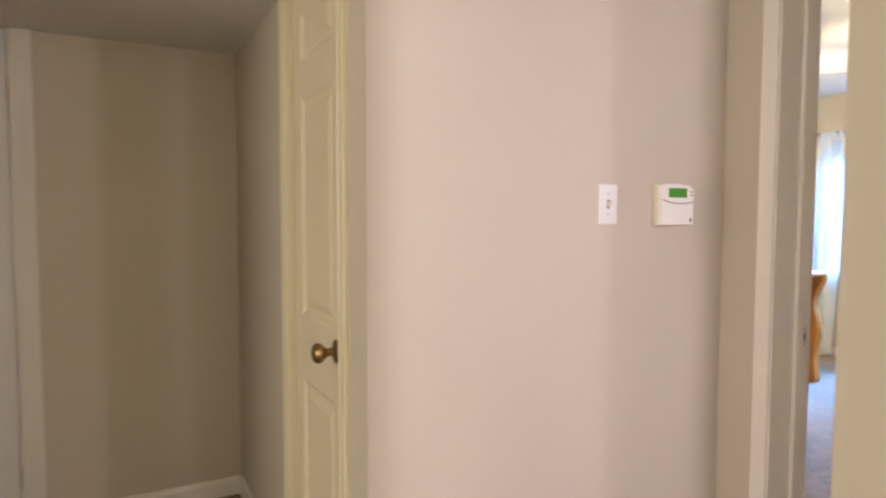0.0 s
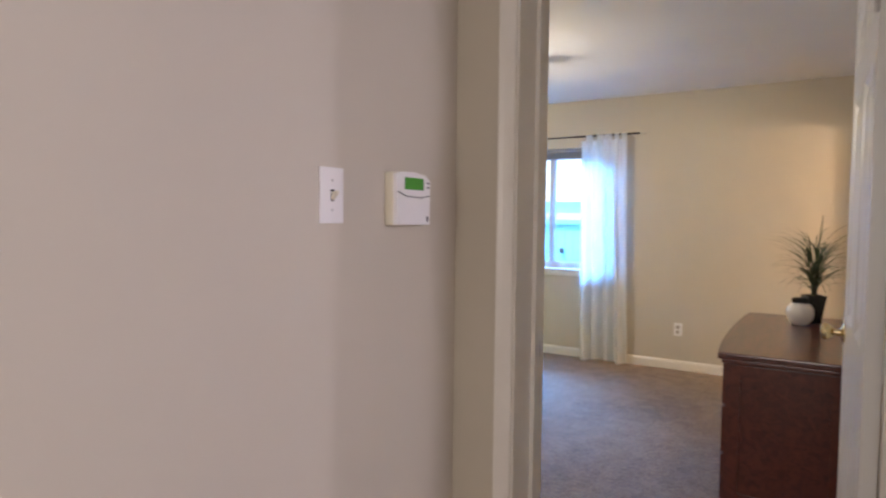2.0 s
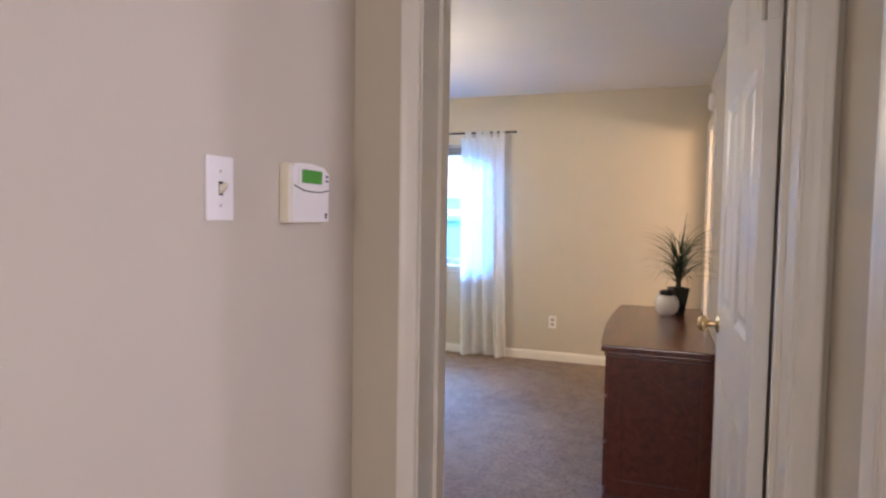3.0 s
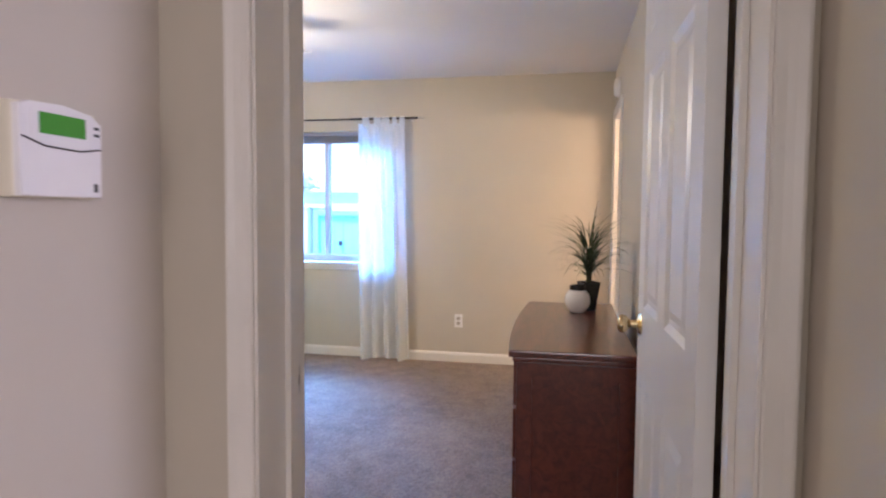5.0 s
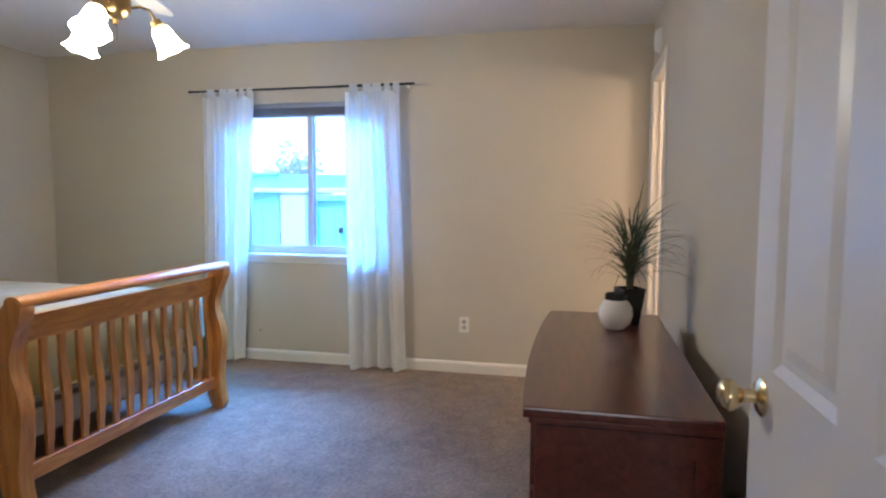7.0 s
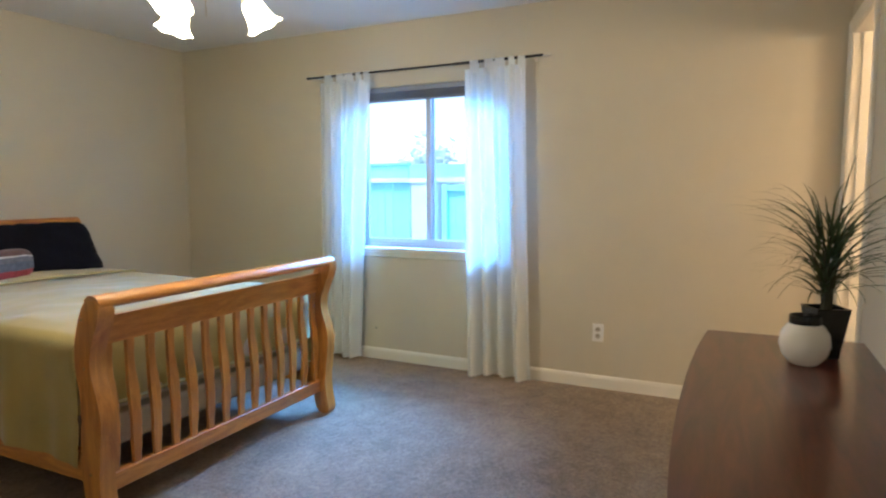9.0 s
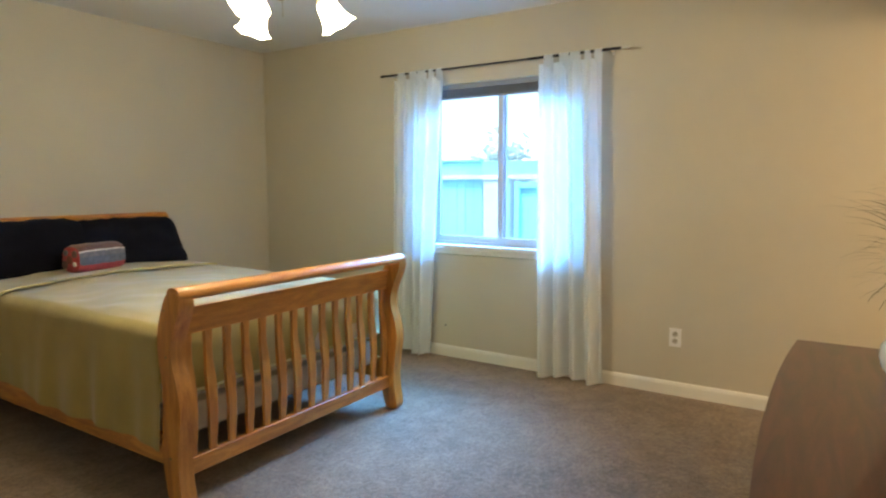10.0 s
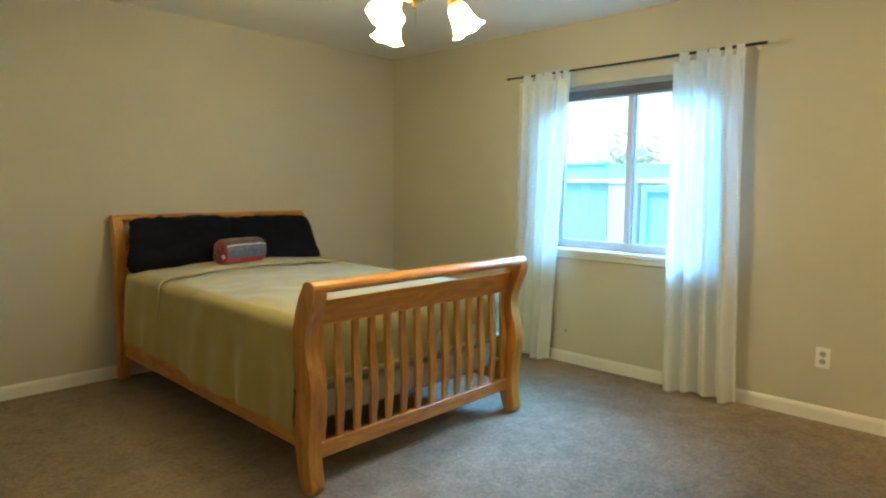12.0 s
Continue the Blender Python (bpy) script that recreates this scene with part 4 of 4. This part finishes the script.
def pillow(name, at, rx, rz, half, mat, label, category, flange=0.02, seed=1):
    p = new(name)
    p.matrix_basis = pose(*at, rx, 0, rz)
    tagged(p, label, category, "pillows on the bed")
    bm = bmesh.new()
    nu, nv = 36, 26
    rnd = random.Random(seed)
    off = rnd.uniform(0, 50)

    def side(s):
        g = []
        for j in range(nv + 1):
            row = []
            for i in range(nu + 1):
                u, v = -1 + 2 * i / nu, -1 + 2 * j / nv
                t = max(0.0, (1 - abs(u) ** 3.0)) ** 0.55 * max(0.0, (1 - abs(v) ** 3.0)) ** 0.55
                pin = 1 - 0.05 * (1 - abs(v)) * abs(u) ** 4 - 0.05 * (u * v) ** 4
                n = noise.noise(Vector((u * 2.2 + off, v * 2.2, s))) * 0.018 * t + noise.noise(Vector((u * 6 + off, v * 6, s))) * 0.006 * t
                rim = max(abs(u), abs(v)) ** 10
                edge = 0.010 * rim * noise.noise(Vector((u * 6.5 + off, v * 6.5, 9.0))) + 0.010 * noise.noise(Vector((u * 4 + off, v * 4, 5.0)))
                row.append(bm.verts.new((u * (half[0] * pin * (1 - 0.10 * v) + edge), s * (half[1] * t + n), v * (half[2] * (1 - 0.09 * (u * v) ** 6 - 0.03 * abs(u) ** 8) + edge) + half[2])))
            g.append(row)
        for a, b in zip(g, g[1:]):
            for i in range(nu):
                bm.faces.new([a[i], a[i + 1], b[i + 1], b[i]])
    side(1)
    side(-1)
    bmesh.ops.remove_doubles(bm, verts=bm.verts, dist=0.0008)
    part("cushion", bm, mat, p, smooth=True)
    return p


pillow("pillow", (4.115, 4.95, 0.715), -14, 2, (0.375, 0.095, 0.180), NAVY, "dark navy pillow leaning on the headboard", "pillow", seed=4)
pillow("pillow", (4.722, 4.93, 0.710), -15, -6, (0.372, 0.095, 0.178), NAVY, "dark navy pillow with a soft ruffled edge", "pillow", seed=9)


def build_bag():
    """A small striped bolster lying before the pillows."""
    g = thing("striped_cushion", (4.375, 4.755, 0.752), "small round cushion with red, grey and white stripes", "cushion", rz=12)
    cols = [("dark_red_weave", (0.16, 0.045, 0.035)), ("red_weave", (0.36, 0.04, 0.05)), ("blue_grey_weave", (0.10, 0.12, 0.17)), ("white_weave", (0.62, 0.58, 0.54)), ("brown_weave", (0.13, 0.065, 0.055)), ("grey_weave", (0.14, 0.14, 0.17))]
    mats = [cloth(n, c, 0, 250, 0.25, scale=40) for n, c in cols]
    w, hgt, dep = 0.160, 0.086, 0.080
    # stripes run along the cushion, band by band round its belly
    bands = [(-90, -58, 0), (-58, -18, 1), (-18, 6, 2), (6, 26, 5), (26, 33, 3), (33, 120, 4), (120, 180, 0), (180, 270, 0)]
    for a0, a1, mi in bands:
        bm = bmesh.new()
        rows = []
        for k in range(7):
            a = radians(a0 + (a1 - a0) * k / 6)
            row = []
            for i in range(15):
                u = -1 + 2 * i / 14
                s = (1 - abs(u) ** 5) ** 0.5 if abs(u) < 1 else 0.0
                s = 0.86 + 0.14 * s
                ca, sa = math.cos(a), math.sin(a)
                ca, sa = math.copysign(abs(ca) ** 0.7, ca), math.copysign(abs(sa) ** 0.8, sa)
                row.append(bm.verts.new((u * w, -ca * dep * s, hgt + sa * hgt * s + 0.004 * noise.noise(Vector((u * 4, a * 2, 2))))))
            rows.append(row)
        for p, q in zip(rows, rows[1:]):
            for i in range(14):
                bm.faces.new([p[i], p[i + 1], q[i + 1], q[i]])
        part("stripe", bm, mats[mi], g, smooth=True)
    for side, mi in ((-1, 1), (1, 0)):
        bm = bmesh.new()
        rows = []
        for q in (0.0, 0.4, 0.75, 1.0):
            row = []
            for k in range(36):
                a = 2 * math.pi * k / 36
                ca, sa = math.cos(a), math.sin(a)
                ca, sa = math.copysign(abs(ca) ** 0.7, ca), math.copysign(abs(sa) ** 0.8, sa)
                row.append(bm.verts.new((side * (w + 0.012 * (1 - q * q)), -ca * dep * 0.86 * q, hgt + sa * hgt * 0.86 * q)))
            rows.append(row)
        for p, q in zip(rows, rows[1:]):
            for k in range(36):
                bm.faces.new([p[k], p[(k + 1) % 36], q[(k + 1) % 36], q[k]])
        bmesh.ops.remove_doubles(bm, verts=bm.verts, dist=0.0005)
        cap = part("end_cap", bm, mats[mi], g, "red woven end with brown and pale motifs" if side < 0 else "", smooth=True)
        if side < 0:
            for y, z, c, rr in ((-0.04, 0.12, 4, 0.022), (0.03, 0.125, 5, 0.018), (-0.035, 0.06, 3, 0.014), (0.04, 0.055, 4, 0.024), (0.0, 0.085, 0, 0.026)):
                part("motif", lathe([(0, 0.002), (rr * 0.8, 0.002), (rr, 0.0), (rr, -0.006)], 10, pose(-w - 0.011, y, z, 0, -90)), mats[c], cap)


build_bag()

# ---------------------------------------------------------------- dresser


def build_dresser():
    x0, x1, yb, ye, bow, top = 3.353, 4.730, 0.572, 1.046, 0.028, 0.750
    cx, hl = (x0 + x1) / 2, (x1 - x0) / 2
    d = thing("dresser", (cx, yb, 0), "dark mahogany bow-front dresser with glossy top", "dresser")

    def front(u, inset, ends):
        return ye - yb - inset + bow * (1 - abs(u) ** 2.2)

    def slab(z0, z1, inset, ends, bevel):
        n = 28
        pts = []
        for k in range(n + 1):
            u = -1 + 2 * k / n
            pts.append((u * (hl - ends), front(u, inset, ends)))
        out = [(-hl + ends, 0.0)] + pts + [(hl - ends, 0.0)]
        return prism(out, "z", z0, z1, bevel)
    part("top", slab(0.722, top, 0.0, 0.0, 0.007), MAHOGANY, d, "polished mahogany top")
    part("top_moulding", slab(0.704, 0.722, 0.014, 0.014, 0.004), MAHOGANY, d)
    part("body", slab(0.075, 0.704, 0.030, 0.028, 0.002), MAHOGANY, d)
    part("plinth", slab(0.0, 0.075, 0.020, 0.018, 0.004), MAHOGANY, d)
    # drawers on the bowed front
    zs = [(0.095, 0.29), (0.305, 0.50), (0.515, 0.690)]
    for z0, z1 in zs:
        for c0, c1 in ((-0.93, -0.02), (0.02, 0.93)):
            bm = bmesh.new()
            n = 10
            rows = []
            for dy in (-0.012, 0.012):
                for z in (z0, z1):
                    rows.append([bm.verts.new(((c0 + (c1 - c0) * k / n) * (hl - 0.028), front(c0 + (c1 - c0) * k / n, 0.030, 0.028) + dy, z)) for k in range(n + 1)])
            order = [rows[0], rows[1], rows[3], rows[2]]
            for a in range(4):
                p, q = order[a], order[(a + 1) % 4]
                for k in range(n):
                    bm.faces.new([p[k], p[k + 1], q[k + 1], q[k]])
            for k in (0, n):
                bm.faces.new([r[k] for r in order])
            part("drawer", bm, MAHOGANY, d)
    # framed end panel
    for s in (-1, 1):
        xa = s * (hl - 0.028)
        bm = bmesh.new()
        lo, hi = min(xa, xa + s * 0.010), max(xa, xa + s * 0.010)
        add_box(bm, (lo, 0.0, 0.08), (hi, 0.06, 0.700))
        add_box(bm, (lo, 0.385, 0.08), (hi, 0.442, 0.700))
        add_box(bm, (lo, 0.06, 0.08), (hi, 0.385, 0.15))
        add_box(bm, (lo, 0.06, 0.640), (hi, 0.385, 0.700))
        part("end_frame", bm, MAHOGANY, d)


build_dresser()


def build_vase():
    v = thing("vase", (4.37, 0.775, 0.750), "round white ceramic vase with dark rim, on the dresser", "vase")
    part("body", lathe([(0, 0), (0.034, 0), (0.041, 0.004), (0.060, 0.029), (0.0675, 0.059), (0.064, 0.090), (0.050, 0.112), (0.042, 0.119)], 32), WHITEGLAZE, v, smooth=True)
    part("rim", lathe([(0.042, 0.119), (0.043, 0.124), (0.043, 0.142), (0.037, 0.144), (0.033, 0.122), (0.030, 0.06), (0, 0.04)], 32), SOILBLACK, v, "dark brown rim", True)


build_vase()


def build_plant():
    p = thing("potted_plant", (4.48, 0.715, 0.750), "grassy artificial plant in a square black pot", "plant")
    bm = bmesh.new()
    ring = []
    for h, z in ((0.030, 0.0), (0.048, 0.150), (0.050, 0.153), (0.044, 0.153), (0.042, 0.128)):
        ring.append([bm.verts.new((sx * h, sy * h, z)) for sx, sy in ((-1, -1), (1, -1), (1, 1), (-1, 1))])
    for a, b in zip(ring, ring[1:]):
        for k in range(4):
            bm.faces.new([a[k], a[(k + 1) % 4], b[(k + 1) % 4], b[k]])
    bm.faces.new(ring[0][::-1])
    bm.faces.new(ring[-1])
    part("pot", bm, SOILBLACK, p, "square tapered black pot", m=pose(0, 0, 0, 0, 0, 22))
    part("soil", box((-0.041, -0.041, 0.118), (0.041, 0.041, 0.1305)), STEM, p, "dark potting soil", m=pose(0, 0, 0, 0, 0, 22))
    rnd = random.Random(11)
    bm = bmesh.new()
    for k in range(30):
        a = rnd.uniform(0, 6.28)
        r0, r1, top = rnd.uniform(0, 0.012), rnd.uniform(0.01, 0.055), rnd.uniform(0.24, 0.38)
        c, d = math.cos(a), math.sin(a)
        add_tube(bm, [(r0 * c, r0 * d, 0.125), (r0 * c * 1.3, r0 * d * 1.3, 0.20), (r1 * c, r1 * d, top)], [0.0035, 0.004, 0.0018], 5)
    part("stem", bm, STEM, p)
    bm = bmesh.new()
    for k in range(165):
        # blades leave the stems low or high, lean out and bow over at the tip
        a = rnd.uniform(0, 2 * math.pi)
        low = rnd.random()
        base = Vector((0.030 * low * math.cos(a) + rnd.gauss(0, 0.008), 0.030 * low * math.sin(a) + rnd.gauss(0, 0.008), 0.175 + 0.19 * low))
        length = rnd.uniform(0.19, 0.29)
        e0 = radians(rnd.uniform(16, 58) + 26 * low)
        bend = radians(rnd.uniform(50, 100)) * (0.55 if rnd.random() < 0.12 else 1.0)
        w, curl, n = rnd.uniform(0.0024, 0.0042), rnd.uniform(-0.5, 0.5), 9
        c, va, vb = base.copy(), [], []
        for j in range(n + 1):
            t = j / n
            e, aa = e0 - bend * t ** 1.4, a + curl * t
            ww = w * (1 - 0.85 * t ** 1.6)
            s = Vector((-math.sin(aa), math.cos(aa), 0.25)) * ww
            va.append(bm.verts.new(c - s))
            vb.append(bm.verts.new(c + s))
            c = c + Vector((math.cos(e) * math.cos(aa), math.cos(e) * math.sin(aa), math.sin(e))) * (length / n)
            c.y = max(c.y, -0.232)
        for j in range(n):
            bm.faces.new([va[j], va[j + 1], vb[j + 1], vb[j]])
    tagged(part("foliage", bm, LEAF, p, "thin arching dark green blades"), kind="stuff")


build_plant()

# ---------------------------------------------------------------- outside the window
ground = tagged(part("ground", box((WX + 0.17, -400, -0.5), (900, 400, -0.30)), GROUND), "dry yard ground reaching to the horizon", "ground", kind="structure")


FENCE_X = 10.5


def board_run(parent, y0, y1, z0, z1, x, wide=0.142, gap=0.005):
    """Upright boards side by side, each a part on one shared mesh."""
    me = finish("fence_board", box((0, 0, 0), (0.018, wide, z1 - z0)), FENCE)
    n = int((y1 - y0) / (wide + gap))
    for k in range(n):
        ob = new("board", me)
        ob.parent = parent
        ob.matrix_basis = pose(x + 0.003 * math.sin(k * 1.7), y0 + k * (wide + gap), z0 + 0.006 * math.sin(k * 2.3))


def build_fence(y0, y1, label):
    """Board fence with a top rail and a plain boarded band above it."""
    f = thing("fence", (FENCE_X, y0, -0.30), label, "fence", "fences along the yard")
    run = y1 - y0
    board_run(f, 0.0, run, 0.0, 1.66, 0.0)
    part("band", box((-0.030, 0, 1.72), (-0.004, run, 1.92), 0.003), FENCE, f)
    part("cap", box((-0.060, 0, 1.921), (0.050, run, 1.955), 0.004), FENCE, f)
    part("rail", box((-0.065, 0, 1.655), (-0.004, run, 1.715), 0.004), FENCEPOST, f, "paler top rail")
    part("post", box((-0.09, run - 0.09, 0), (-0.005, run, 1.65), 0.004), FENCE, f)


def build_gate():
    g = thing("garden_gate", (FENCE_X - 0.02, 3.45, -0.30), "pale boarded garden gate with a dark latch", "gate")
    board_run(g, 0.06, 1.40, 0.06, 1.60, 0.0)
    for y in (0.0, 1.355):
        part("stile", box((-0.045, y, 0.04), (-0.002, y + 0.085, 1.62), 0.003), FENCE, g)
    for z in (0.10, 1.53):
        part("gate_rail", box((-0.045, 0.086, z), (-0.002, 1.354, z + 0.085), 0.003), FENCE, g)
    part("latch", box((-0.060, 0.955, 1.05), (-0.004, 1.005, 1.13), 0.004), DARKPLASTIC, g, "dark metal latch")


def build_pier():
    p = thing("gate_pier", (FENCE_X, 5.165, -0.30), "broad white pier between gate and fence", "pier")
    part("shaft", box((-0.12, -0.20, 0), (0.10, 0.20, 1.64), 0.006), FENCEPOST, p)
    part("coping", box((-0.14, -0.22, 1.641), (0.12, 0.22, 1.69), 0.008), FENCEPOST, p)


build_fence(5.45, 11.5, "pale board fence beside the white pier, daylight cast in its colour")
build_fence(-3.0, 3.40, "pale board fence beside the garden gate, daylight cast in its colour")
build_gate()
build_pier()
lintel = thing("gate_lintel", (FENCE_X, 3.40, 1.36), "pale boarded band carried over the garden gate", "lintel")
part("band", box((-0.030, 0.002, 0.06), (-0.004, 2.046, 0.26), 0.003), FENCE, lintel)
part("rail", box((-0.065, 0.002, -0.005), (-0.004, 2.046, 0.055), 0.004), FENCEPOST, lintel, "paler rail")


def build_tree(at, hgt, seed, label):
    t = thing("tree", at, label, "tree")
    rnd = random.Random(seed)
    bm = tube([(0, 0, 0), (0.05, 0.02, hgt * 0.35), (0.0, 0.08, hgt * 0.7), (0.04, 0.05, hgt * 0.95)], [0.14, 0.11, 0.07, 0.02], 8)
    limbs = []
    for k in range(9):
        a, z = k * 2.4, hgt * (0.35 + 0.06 * k)
        tip = Vector((math.cos(a) * hgt * 0.16, math.sin(a) * hgt * 0.16, z + hgt * 0.12))
        add_tube(bm, [(0, 0, z), tuple(tip * 0.5 + Vector((0, 0, z * 0.5))), tuple(tip)], [0.05, 0.03, 0.012], 6)
        limbs.append(tip)
    part("trunk", bm, BARK, t)
    bm = bmesh.new()
    for k in range(1800):
        c = rnd.choice(limbs + [Vector((0, 0, hgt * 0.95))]) + Vector((rnd.gauss(0, 0.24), rnd.gauss(0, 0.24), rnd.gauss(0.1, 0.28)))
        d = Vector((rnd.gauss(0, 1), rnd.gauss(0, 1), rnd.gauss(0, 1))).normalized()
        e = d.orthogonal().normalized()
        s = rnd.uniform(0.05, 0.11)
        bm.faces.new([bm.verts.new(c + d * s), bm.verts.new(c + e * s * 0.5), bm.verts.new(c - d * s), bm.verts.new(c - e * s * 0.5)])
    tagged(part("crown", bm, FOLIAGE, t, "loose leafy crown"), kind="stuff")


build_tree((14.0, 6.90, -0.3), 2.05, 5, "small leafy tree standing behind the fence")
